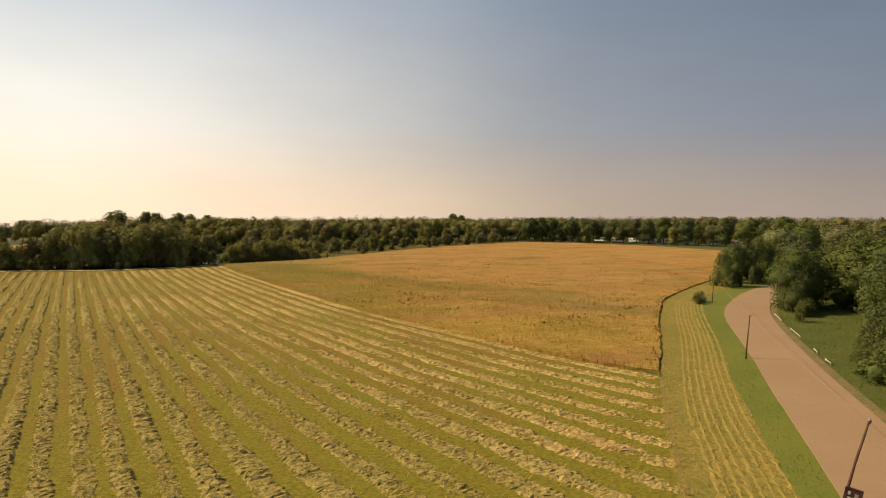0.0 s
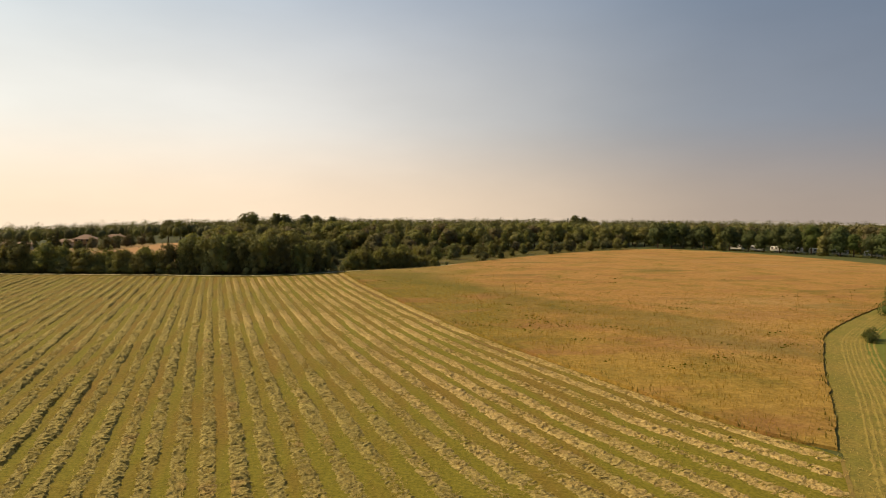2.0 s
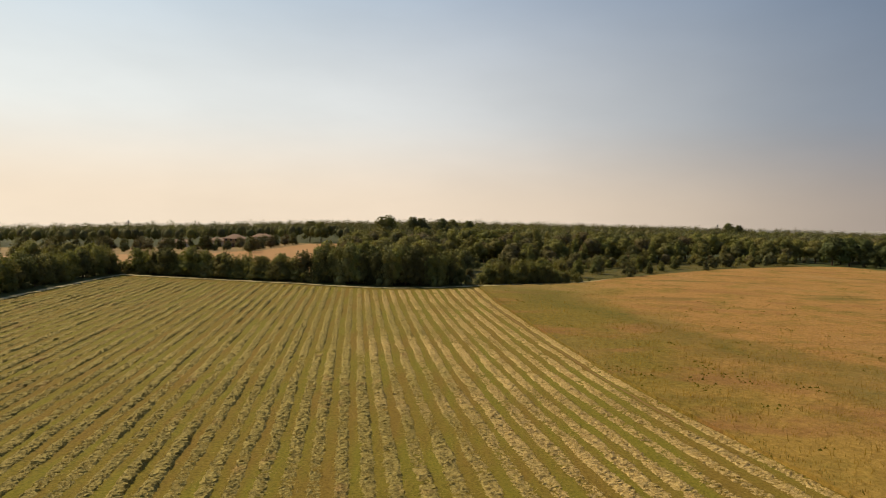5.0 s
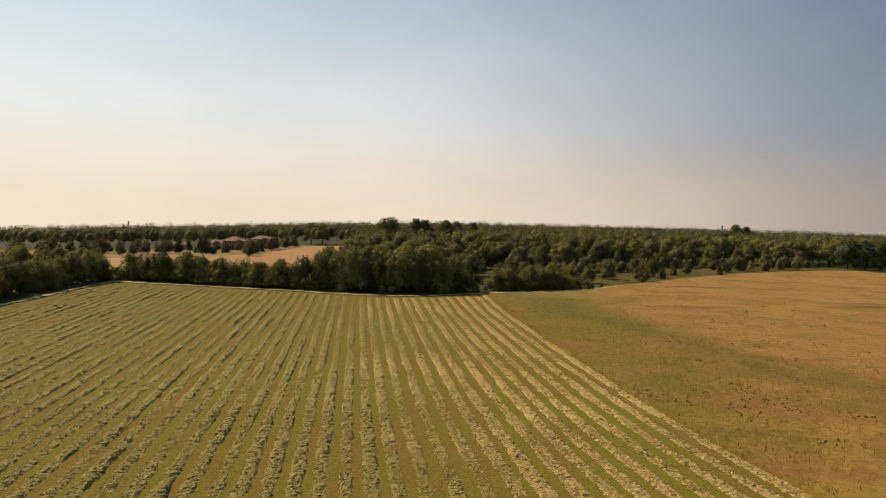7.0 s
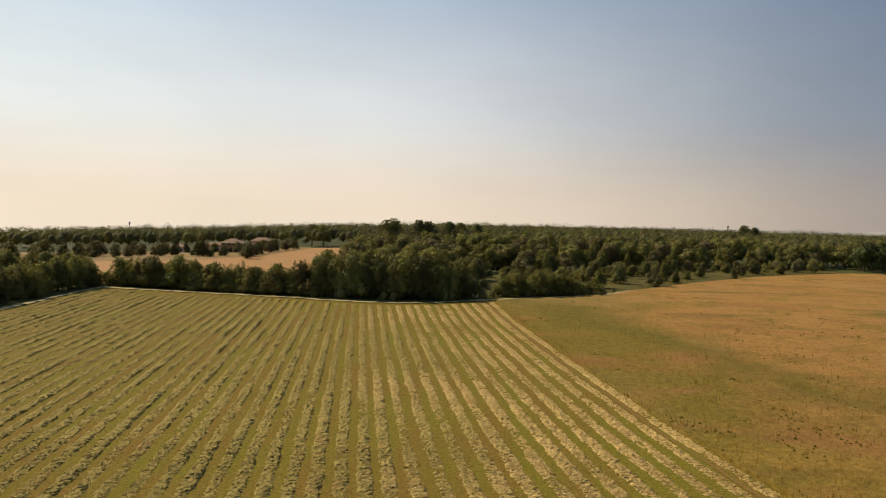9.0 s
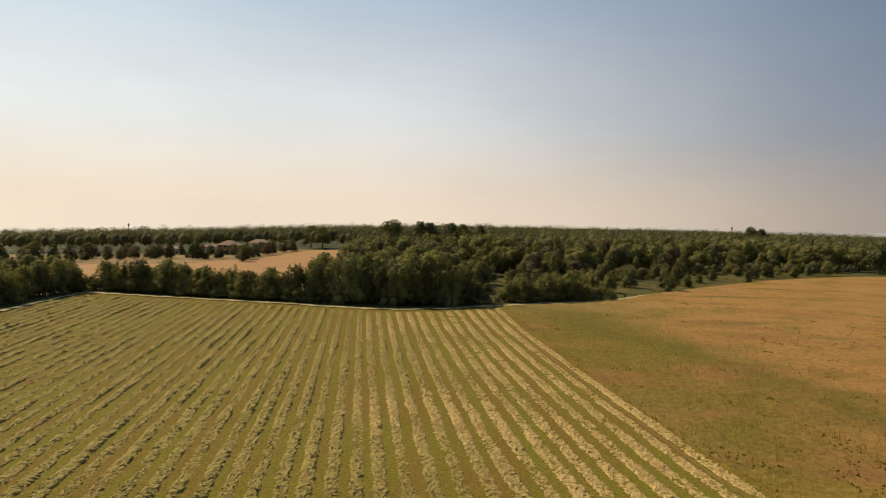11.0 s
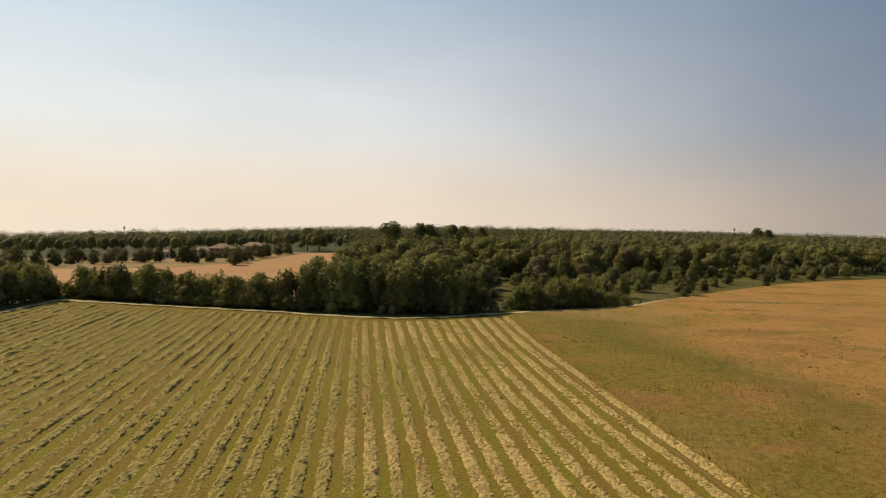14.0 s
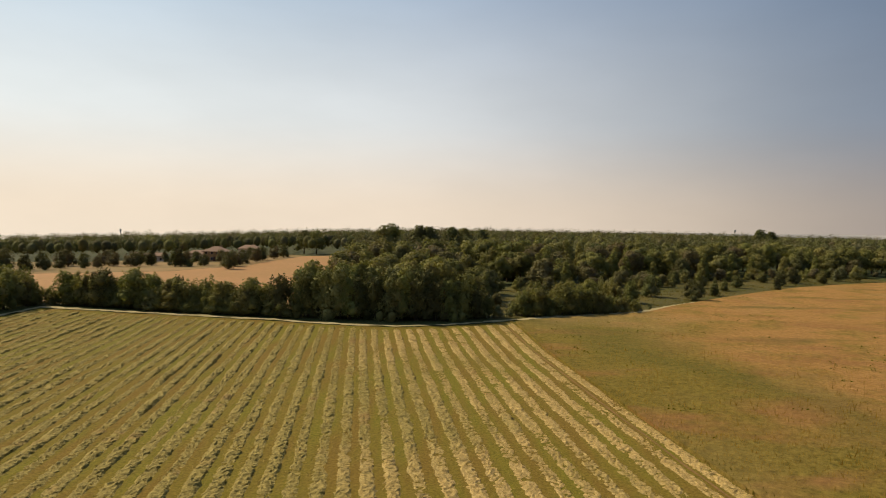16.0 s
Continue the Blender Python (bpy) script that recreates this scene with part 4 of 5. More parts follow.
for x, y, h in ((-76.5, 184.5, 4.2), (-75.0, 182.5, 2.6), (-77.5, 182.0, 3.4)):
    plant("hedge_c", x, y, h, 1.1, group="hedge along the field")
# lower shrubs east of the green gap
for p in along([(13.5, 183.2), (20.0, 185.5), (27.0, 188.0), (36.0, 192.5)], 1.9, 0.4):
    plant(pick("hedge_a", "hedge_c", "hedge_b"), *p, rng.uniform(4.6, 6.6) * (1 - 0.42 * max(0, (p[0] - 25) / 11)), 1.15, group="shrubs at the field edge")
for p in along([(16.5, 189), (25, 192), (33, 196.5)], 2.5, 0.7):
    plant(pick("hedge_c", "hedge_a", "hedge_b"), *p, rng.uniform(5.2, 7.2), 1.05, group="shrubs at the field edge")
for p in along([(20.0, 198), (30, 203), (40, 209)], 3.6, 1.4):
    plant(pick("hedge_c", "oak_c", "hedge_b"), *p, rng.uniform(4.6, 7.0), 1.0, group="shrubs at the field edge")
for x, y, h in ((8.5, 180.5, 3.0), (10.6, 181.8, 2.0), (38.5, 196.0, 2.0), (41.5, 198.5, 1.5), (12.0, 184.5, 3.4)):
    plant("bush_grey", x, y, h, 1.2)
# lone bushes in the rough grass
for x, y, h, k in ((48.7, 221.5, 5.8, "bush_dark"), (56.8, 215.6, 5.4, "bush_dark"), (81.5, 249.5, 4.0, "bush_dark"), (90.5, 245.0, 4.3, "cone"), (74.0, 240.0, 3.2, "hedge_b"),
                   (99.0, 260.0, 4.0, "bush_dark"), (107.5, 269.0, 5.2, "bush_dark"), (118.0, 272.0, 4.6, "hedge_b"), (129.0, 282.0, 6.5, "bush_grey"), (136.0, 284.0, 5.5, "hedge_a"),
                   (64.0, 232.0, 5.5, "tall_b"), (66.0, 226.0, 4.6, "cone"), (19.0, 215.0, 3.4, "bush_dark"), (44.0, 232.0, 6.0, "oak_e"), (70.0, 246.0, 6.5, "tall_a")):
    plant(k, x, y, h * 1.05, 1.1)

for i in range(62):
    t = rng.uniform(0.0, 1.0)
    x = 22 + 112 * t + rng.normal(0, 3)
    y = 203 + 84 * t + 10 * math.sin(math.pi * min(1, t * 1.2)) + rng.uniform(3, 22)
    plant(pick("hedge_b", "hedge_a", "bush_dark", "hedge_c", "tall_a", "oak_e"), x, y, rng.uniform(1.6, 4.6), rng.uniform(1.0, 1.4), group="young growth on the meadow")

# ------------------------------------------------------------------ far field, lawn, meadow
tan_outline = [(-22, 186), (-28, 240), (-35, 300), (-41.9, 363.7), (-54.8, 365.5), (-64.8, 364), (-68.5, 340), (-69.2, 320.8), (-70.9, 289.2), (-78, 281), (-85.8, 264.5), (-97.1, 262), (-125, 262), (-150, 264), (-230, 262), (-230, 186)]
sheet("stubble_field", tan_outline, 6.0, lambda x, y: terrain(x, y) + 0.10, TAN, "tan harvested field beyond the hedge", category="field")
lawn_outline = [(-64.8, 364.5), (-76, 385), (-90, 382), (-112, 362), (-150, 345), (-220, 375), (-330, 400), (-330, 262), (-150, 265), (-125, 263), (-97.1, 263), (-85.8, 265.5), (-78, 282), (-70.9, 290), (-69.2, 321)]
sheet("dry_lawn", lawn_outline, 8.0, lambda x, y: terrain(x, y) + 0.12, LAWN, "dry yellowing lawn around the farmhouse", category="lawn")
meadow_outline = [(7, 178), (20.5, 182), (37.8, 191), (46, 201), (60.5, 216.5), (79, 234.5), (99.5, 253), (122, 268), (148, 282), (150, 300), (120, 296), (90, 284), (66, 268), (46, 254), (30, 240), (16, 238), (9, 215)]
sheet("meadow", meadow_outline, 3.0, lambda x, y: terrain(x, y) + 0.06 + 0.1 * noise.noise((x * 0.3, y * 0.3, 0)), MEADOW, "open green meadow among the bushes", category="meadow")
tufts("meadow_tufts", meadow_outline, 9000, 0.12, 0.34, 0.22, terrain, EDGE_WEEDS, "rank tufts and seedlings over the meadow", "tall grass",
      lambda x, y: np.array([0.15 + 0.85 * (noise.noise((a * 0.1, b * 0.1, 2)) > 0.0) for a, b in zip(x, y)]))
margin_outline = resample(FIELD_SIDE[::-1], 8, False) + FAR_EDGE + CROP_FAR[1:5] + [(46.0, 202.6), (36.5, 191.8), (19.5, 183.4), (10.0, 177.9), (-0.6, 171.0), (-9.5, 168.0), (-19.2, 168.9), (-34.3, 172.5), (-50.7, 175.6), (-66.5, 178.7), (-75.5, 180.8), (-75.8, 168.0), (-75.1, 140.0), (-73.8, 110.0), (-72.3, 60.0), (-71.3, -10.0)]
margin_outline = [(x + 0.8 * noise.noise((x * 0.5, y * 0.5, 1)) + 0.4 * noise.noise((x * 1.7, y * 1.7, 2)), y + 0.9 * noise.noise((x * 0.45, y * 0.45, 5)) + 0.5 * noise.noise((x * 1.6, y * 1.6, 6))) for x, y in resample(margin_outline, 1.0)]
sheet("straw_margin", margin_outline,
      1.0, lambda x, y: 0.12 + 0.18 * abs(noise.noise((x * 0.8, y * 0.8, 0))), STRAWEDGE, "pale unmown straw margin along the hedges", category="field margin")

# lawn trees
for x, y, h, k, w in ((-146, 278.4, 7.4, "bush_dark", 0.9), (-139, 278.1, 6.7, "cone", 1.1), (-136, 283, 6.0, "bush_dark", 0.8), (-134.5, 290.7, 6.1, "cone", 1.0), (-125.8, 289.8, 5.2, "bush_dark", 0.8),
                      (-120.3, 287.6, 3.9, "lawn_b", 0.9), (-121, 300.5, 4.7, "lawn_b", 1.1), (-113.4, 297.6, 4.9, "lawn_b", 1.1), (-106.3, 298.1, 6.6, "cone", 1.0), (-110.5, 296, 4.8, "bush_dark", 0.9),
                      (-92.2, 288.7, 7.4, "cone", 1.05), (-94.5, 289.5, 6.4, "cone", 1.0), (-88.7, 287.4, 2.5, "bush_dark", 1.0), (-85.5, 292.8, 3.8, "bush_dark", 1.0), (-99.7, 298.7, 2.2, "bush_dark", 1.0),
                      (-71.5, 275.5, 5.5, "bush_dark", 0.9), (-73.5, 288, 5.2, "lawn_b", 0.9), (-75.5, 304, 5.0, "bush_dark", 0.9), (-73.5, 315, 5.2, "lawn_b", 0.9), (-74.5, 327, 5.4, "bush_dark", 0.9),
                      (-73, 340, 5.2, "lawn_b", 0.9), (-72, 352, 5.6, "bush_dark", 0.9), (-152, 284, 6.2, "lawn_b", 1.0), (-160, 281, 6.8, "cone", 1.1), (-158, 292, 5.6, "bush_dark", 1.0),
                      (-101, 310, 5.0, "lawn_b", 1.0), (-127, 306, 5.4, "lawn_b", 1.0), (-140, 305, 6.0, "lawn_b", 1.0), (-80, 315, 2.4, "cone", 0.8), (-88, 318, 4.6, "lawn_b", 0.9), (-99, 322, 4.2, "bush_dark", 1.0), (-106, 330, 4.4, "lawn_b", 1.0), (-113, 326, 5.2, "cone", 1.0), (-120, 322, 4.6, "bush_dark", 1.0), (-84, 345, 4.8, "bush_dark", 1.0), (-132, 320, 5.2, "lawn_b", 1.1), (-146, 312, 5.6, "lawn_b", 1.1), (-168, 290, 6.5, "bush_dark", 1.0), (-176, 286, 6.0, "lawn_b", 1.0)):
    plant(k, x, y, h * 1.2, w * 1.2, group="trees on the lawn")

# ------------------------------------------------------------------ woodland
OPEN = [tan_outline, lawn_outline, meadow_outline, hay_outline, crop_outline]
WOOD = [(-26, 196), (-12, 187), (5, 187), (9.5, 216), (13, 246), (17, 240), (19, 222), (30, 228), (44, 245), (56, 257), (73, 268), (95, 283), (122, 295), (150, 302), (176, 304),
        (190, 285), (203, 262), (214, 235), (220, 205), (232, 180), (330, 190), (480, 330), (420, 620), (150, 760), (-150, 760), (-430, 640), (-450, 405), (-330, 402), (-220, 377), (-150, 347), (-118, 362), (-112, 380), (-90, 388), (-76, 388), (-62, 370), (-41, 368), (-34, 300)]


def scatter(poly, gap_at, tries, taken):
    """Places at least a gap apart inside an outline, nearest first."""
    xs0, ys0 = [p[0] for p in poly], [p[1] for p in poly]
    px, py = rng.uniform(min(xs0), max(xs0), tries), rng.uniform(min(ys0), max(ys0), tries)
    ok = inside(px, py, poly)
    out = []
    cell = 12.0
    grid = {}
    for x, y in taken:
        grid.setdefault((int(x // cell), int(y // cell)), []).append((x, y))
    for x, y in zip(px[ok], py[ok]):
        g = gap_at(x, y)
        cx, cy = int(x // cell), int(y // cell)
        near = (q for i in (-1, 0, 1) for j in (-1, 0, 1) for q in grid.get((cx + i, cy + j), ()))
        if all((q[0] - x) ** 2 + (q[1] - y) ** 2 > g * g for q in near):
            grid.setdefault((cx, cy), []).append((x, y))
            out.append((float(x), float(y)))
    return out


spots = scatter(WOOD, lambda x, y: 4.7 + max(0, math.hypot(x, y - 60) - 160) * 0.011, 26000, [])


def to_edge(x, y):
    best = 1e9
    for (x0, y0), (x1, y1) in zip(WOOD[:19], WOOD[1:20]):
        l = (x1 - x0) ** 2 + (y1 - y0) ** 2
        t = max(0, min(1, ((x - x0) * (x1 - x0) + (y - y0) * (y1 - y0)) / l))
        best = min(best, math.hypot(x - x0 - t * (x1 - x0), y - y0 - t * (y1 - y0)))
    return best


def wood_height(x, y):
    return 9.6 + 2.2 * min(1, max(0, (math.hypot(x, y - 40) - 200) / 180)) + (1.2 if x < -60 else 0.3) + 1.5 * noise.noise((x * 0.02, y * 0.02, 0)) + float(rng.uniform(-1.6, 1.4))


spots.sort(key=lambda p: to_edge(*p) + 0.12 * max(0, p[1] - 200))
for x, y in spots[:240]:
    e = to_edge(x, y)
    h = wood_height(x, y) * (0.7 if e < 5 else 0.9 if e < 12 else 1.0)
    plant(pick("oak_a", "oak_b", "oak_c", "oak_d", "oak_e", "tall_a", "tall_b", "oak_b"), x, y, h, rng.uniform(1.0, 1.3), group="trees of the wood")


def woods(name, places, leaf, label):
    """Far trees as one mass: each an uneven crown of coarse sprays over a core and a stem."""
    vs, fs, ns, at = [], [], [], 0
    for x, y in places:
        h = wood_height(x, y)
        z = terrain(x, y)
        w = rng.uniform(2.8, 4.2) * (1 + max(0, math.hypot(x, y - 60) - 250) * 0.0010)
        lobes = [(x, y, z + h * 0.50, w * 0.9, w * 0.9, h * 0.40)]
        for i in range(5):
            t = rng.uniform(0, 2 * math.pi)
            up = rng.uniform(0.35, 0.86)
            out = w * 0.75 * math.sqrt(max(0.05, 1 - ((up - 0.5) / 0.42) ** 2))
            a = w * rng.uniform(0.38, 0.55)
            lobes.append((x + math.cos(t) * out, y + math.sin(t) * out, z + h * up, a, a, a * 0.9))
        v1, f1, n1 = leaves_on(rng, lobes, 190, 0.31, 0.98)
        v2, f2, n2 = masses_in(rng, lobes[:1], 0.62, ICO1)
        vs += [v1, v2]
        fs += [f1 + at, f2 + at + len(v1)]
        ns += [n1, n2]
        at += len(v1) + len(v2)
    m = leafy_mesh(name, vs, fs, ns, leaf)
    return tagged(new(name, m), label, "woodland", "", "stuff")


rest = spots[240:]
kinds = rng.integers(0, 10, len(rest))
woods("far_woods", [p for p, k in zip(rest, kinds) if k < 4], LEAF_FAR_HAZY, "dense green woodland canopy reaching the horizon")
woods("far_woods", [p for p, k in zip(rest, kinds) if k in (4, 5, 6)], LEAF_DARK, "dark green trees among the far woodland")
woods("far_woods", [p for p, k in zip(rest, kinds) if k in (7, 8)], LEAF, "light green trees among the far woodland")
woods("far_woods", [p for p, k in zip(rest, kinds) if k == 9], LEAF_BROWN, "brownish trees among the far woodland")
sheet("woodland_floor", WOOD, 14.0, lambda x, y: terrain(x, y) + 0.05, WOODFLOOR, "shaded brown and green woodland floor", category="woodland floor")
# undergrowth along the wood's front
for p in along([(6.5, 192), (9.0, 214), (13, 240), (18, 234), (20, 222), (31, 227), (45, 243), (57, 255), (74, 266), (96, 281), (122, 292), (150, 299)], 5.5, 1.6):
    plant(pick("hedge_a", "hedge_b", "hedge_d", "oak_e", "bush_dark"), *p, rng.uniform(2.4, 4.6), 1.2, group="undergrowth of the wood")
# taller crowns that break the skyline
for x, y, h, k in ((-25.5, 347, 15.6, "oak_a"), (-14.5, 358, 15.3, "oak_d"), (-10.0, 359, 14.8, "oak_d"), (0, 366, 14.8, "oak_d"), (7, 372, 14.4, "oak_b"), (14, 372, 13.8, "oak_d"), (219, 530, 16.0, "oak_d"), (226, 534, 14.6, "oak_d"), (-72, 395, 12.5, "oak_d"), (-64, 385, 12.0, "oak_b")):
    plant(k, x, y, h, 1.05, group="tall trees of the wood")

# trees of the camp site along the far side of the grain
for i, p in enumerate(along([(163, 296), (172, 290), (181, 277), (190, 259), (198, 241), (204, 224), (209, 207), (213, 190), (216, 172)], 5.2, 0.7)):
    plant(pick("camp_a", "camp_a", "camp_b", "tall_a", "camp_a"), *p, rng.uniform(8.6, 12.4), rng.uniform(1.0, 1.25), group="camp site trees")
for p in along([(172, 288), (180, 278), (187, 266), (193, 253), (198, 240), (203, 226), (207, 211), (210, 197), (212, 182)], 2.3, 0.8):
    plant(pick("hedge_d", "bush_dark", "hedge_b"), *p, rng.uniform(0.5, 1.1), 2.2, group="low bushes before the camp site")

for x, y, h in ((172.0, 291.0, 8.0), (176.5, 287.0, 7.0)):
    plant("grey", x, y, h, 1.0, group="camp site trees")

# ------------------------------------------------------------------ roadside trees
for x, y, h, k, w in ((88.0, 90.0, 6.8, "near_a", 0.95), (93.5, 95.0, 7.4, "near_c", 0.9), (99.0, 99.0, 7.6, "near_a", 0.9), (107.0, 104.0, 8.0, "near_c", 0.95), (116, 109, 8.5, "near_a", 1),
                      (71.5, 62.0, 6.2, "near_c", 0.75), (74.0, 64.0, 8.6, "near_a", 0.8), (77.5, 66.5, 9.2, "near_c", 0.85), (65.6, 56.2, 3.0, "near_d", 0.6), (77.5, 54.0, 8.8, "near_b", 0.8),
                      (81.0, 60.0, 10.6, "near_b", 0.9), (83.0, 63.0, 10.4, "near_c", 0.9), (89.0, 69.0, 10.2, "near_a", 0.9), (84.0, 55.0, 10.8, "near_a", 0.95), (92.0, 61.0, 11.0, "near_c", 0.95),
                      (62.5, 43.0, 7.6, "near_a", 0.8), (67.0, 46.0, 9.8, "near_c", 0.85), (72.0, 48.5, 10.6, "near_a", 0.9), (58.0, 37.5, 8.2, "near_c", 0.8), (64.0, 38.0, 10.4, "near_a", 0.9),
                      (52.0, 33.0, 7.8, "near_a", 0.8), (57.0, 31.0, 9.8, "near_c", 0.85), (47.5, 27.0, 7.0, "near_a", 0.75), (52.5, 25.5, 9.6, "near_c", 0.85), (45.5, 20.0, 8.0, "near_a", 0.85),
                      (47.0, 31.5, 5.6, "near_a", 0.85), (50.6, 34.8, 6.4, "near_c", 0.8), (44.4, 27.2, 5.2, "near_a", 0.85), (43.2, 23.6, 6.0, "near_c", 0.85), (54.5, 38.6, 5.0, "near_b", 0.8), (50.5, 37.6, 2.6, "near_d", 0.9), (47.6, 33.4, 2.4, "near_d", 1.0), (44.6, 29.4, 2.6, "near_c", 1.0), (42.4, 26.6, 2.3, "near_a", 1.1), (58.4, 42.0, 2.2, "near_d", 1.0), (64.5, 47.0, 2.0, "near_d", 1.1)):
    plant(k, x, y, h, w * (1.15 if y > 85 else 1.45 if h > 4 else 1.2), group="trees beside the road")
plant("near_d", 68.0, 74.6, 2.0, 1.9)
plant("near_d", 66.4, 73.0, 1.4, 1.9)
for p in along(offset([q for q in ROAD_LEFT if 82 < q[1] < 101], -2.6), 2.6, 0.6):
    plant(pick("near_c", "near_a"), *p, rng.uniform(2.6, 4.8), 0.7, group="trees beside the road")
# low growth between the road and the trees
for i, p in enumerate(along(offset([q for q in ROAD_RIGHT if 14 < q[1] < 38 or 58 < q[1] < 66], 3.4), 1.5, 0.7)):
    if 38 < p[1] < 59:
        continue
    plant(pick("near_d", "low_a", "low_c", "near_d"), *p, rng.uniform(0.9, 2.4) if p[1] > 33 else rng.uniform(1.6, 3.4), rng.uniform(1.1, 1.6), group="low growth beside the road")
for i, p in enumerate(along(offset([q for q in ROAD_RIGHT if 14 < q[1] < 41 or 58 < q[1] < 64], 6.5), 2.2, 0.9)):
    if 41 < p[1] < 59:
        continue
    plant(pick("near_d", "low_a", "low_b", "low_c"), *p, rng.uniform(2.0, 4.6), rng.uniform(1.0, 1.5), group="low growth beside the road")
right_wood = [(96, 66), (112, 80), (135, 88), (170, 96), (235, 175), (330, 190), (360, 60), (180, -20), (80, -10), (58, 14), (56, 24), (70, 38), (82, 48)]
right_spots = scatter(right_wood, lambda x, y: 4.8 + max(0, math.hypot(x, y) - 110) * 0.012, 6000, [])
right_spots.sort(key=lambda p: math.hypot(p[0] - 20, p[1] - 20))
for x, y in right_spots[:60]:
    plant(pick("camp_b", "oak_b", "camp_a", "oak_a", "camp_b"), x, y, rng.uniform(9, 11.5), rng.uniform(1.1, 1.35), group="trees beside the road")
woods("far_woods", right_spots[60:], LEAF, "green woodland canopy behind the roadside trees")
left_wood = [(131, 127), (165, 150), (184, 176), (212, 168), (200, 130), (165, 110), (135, 108), (118, 106)]
for x, y in scatter(left_wood, lambda x, y: 5.0, 400, [])[:40]:
    plant(pick("camp_a", "camp_b", "oak_d", "grey"), x, y, rng.uniform(7.5, 10.5), 1.2, group="trees beside the road")


# ------------------------------------------------------------------ poles and wire
def utility_pole(x, y, tall, lean_x, lean_y, box_on=False):
    root = new("utility_pole")
    root.location = (x, y, 0)
    v, f = tube([(0, 0, -0.3), (lean_x * 0.5, lean_y * 0.5, tall * 0.5), (lean_x, lean_y, tall)], [0.065, 0.055, 0.045], 10)
    smooth(part("pole", mesh_of("pole", v, f, WOODPOLE), WOODPOLE, root))
    v, f = tube([(lean_x, lean_y, tall - 0.02), (lean_x * 1.01, lean_y * 1.01, tall + 0.05)], [0.058, 0.045], 10)
    part("cap", mesh_of("cap", v, f, STEEL), STEEL, root)
    v, f = tube([(lean_x * 0.95 - 0.05, lean_y * 0.95, tall * 0.95), (lean_x * 0.95 + 0.16, lean_y * 0.95, tall * 0.95), (lean_x * 0.95 + 0.16, lean_y * 0.95, tall * 0.95 + 0.12)], [0.02, 0.02, 0.035], 6)
    part("insulator", mesh_of("insulator", v, f, CABLE), CABLE, root)
    return tagged(root, "thin dark weathered wooden pole, leaning slightly, on the grass verge", "pole", "poles along the road")


tops = []
for x, y, h, lx, ly in ((25.3, 19.5, 3.55, 1.0, -0.4), (44.0, 42.9, 3.8, 0.28, -0.11), (69.0, 73.4, 3.7, 0.22, -0.09)):
    utility_pole(x, y, h, lx, ly)
    tops.append((x + lx, y + ly, h * 0.985))


def wire(p, q, sag):
    pts = []
    for i in range(25):
        t = i / 24
        pts.append((p[0] + (q[0] - p[0]) * t, p[1] + (q[1] - p[1]) * t, p[2] + (q[2] - p[2]) * t - sag * 4 * t * (1 - t)))
    v, f = tube(pts, [0.012] * 25, 5)
    tagged(new("overhead_wire", mesh_of("overhead_wire", v, f, WIRE)), "thin bleached wire strung between the poles", "wire", "wires along the road")


for p, q in zip(tops, tops[1:]):
    wire(p, q, 0.25)


def sign_board():
    """Small rusty double panel on legs at the foot of the first pole."""
    root = new("notice_board")
    root.matrix_basis = pose(25.6, 19.3, 0, 0, 10, -52) @ Matrix.Scale(0.85, 4)
    for k in (-0.34, 0.34):
        part("post", box((0.06, 0.06, 0.95), (k, 0.02, 0.40), 0.01), STEEL, root)
    part("board", box((0.66, 0.05, 0.72), (0, -0.03, 0.46), 0.012), RED_RUST, root, "rust-red painted board")
    part("frame", box((0.07, 0.09, 0.80), (-0.35, -0.04, 0.46), 0.01), RED_RUST, root)
    part("frame", box((0.07, 0.09, 0.80), (0.35, -0.04, 0.46), 0.01), RED_RUST, root)
    part("frame", box((0.76, 0.09, 0.07), (0, -0.04, 0.86), 0.01), RED_RUST, root)
    part("notice", box((0.20, 0.02, 0.26), (-0.15, -0.065, 0.30), 0.004), CONCRETE, root, "faded white notice")
    part("notice", box((0.12, 0.02, 0.16), (-0.18, -0.065, 0.62), 0.004), CONCRETE, root, "faded white notice")
    part("notice", box((0.16, 0.02, 0.46), (0.14, -0.065, 0.42), 0.004), STEEL, root, "bare metal plate")
    return tagged(root, "rusty red notice board with faded notices beside the pole", "notice board")


sign_board()


# low white rail beside the road
RAILPAINT = plain("weathered_white_paint", (0.50, 0.45, 0.38), 0.8, wear=0.5, scale=1.2)


def rail(p, q):
    root = new("low_rail")
    root.location = (*p, 0)
    d = Vector((q[0] - p[0], q[1] - p[1], 0))
    ang = math.degrees(math.atan2(d.y, d.x))
    part("beam", box((d.length, 0.07, 0.10), (d.x / 2, d.y / 2, 0.22), 0.02, ang), RAILPAINT, root)
    bpy.context.view_layer.update()
    n = max(2, int(d.length / 2) + 1)
    for i in range(n):
        t = 0.06 + 0.88 * i / (n - 1)
        part("post", box((0.08, 0.08, 0.36), (d.x * t, d.y * t, 0.08), 0.015, ang), RAILPAINT, root)
    return tagged(root, "low white painted rail half sunk in roadside grass", "rail", "rails beside the road")


for p, q in (((67.2, 61.2), (63.5, 56.8)), ((60.0, 52.6), (56.6, 48.4)), ((52.6, 43.6), (51.4, 42.2)), ((49.6, 40.0), (48.4, 38.5))):
    rail(p, q)


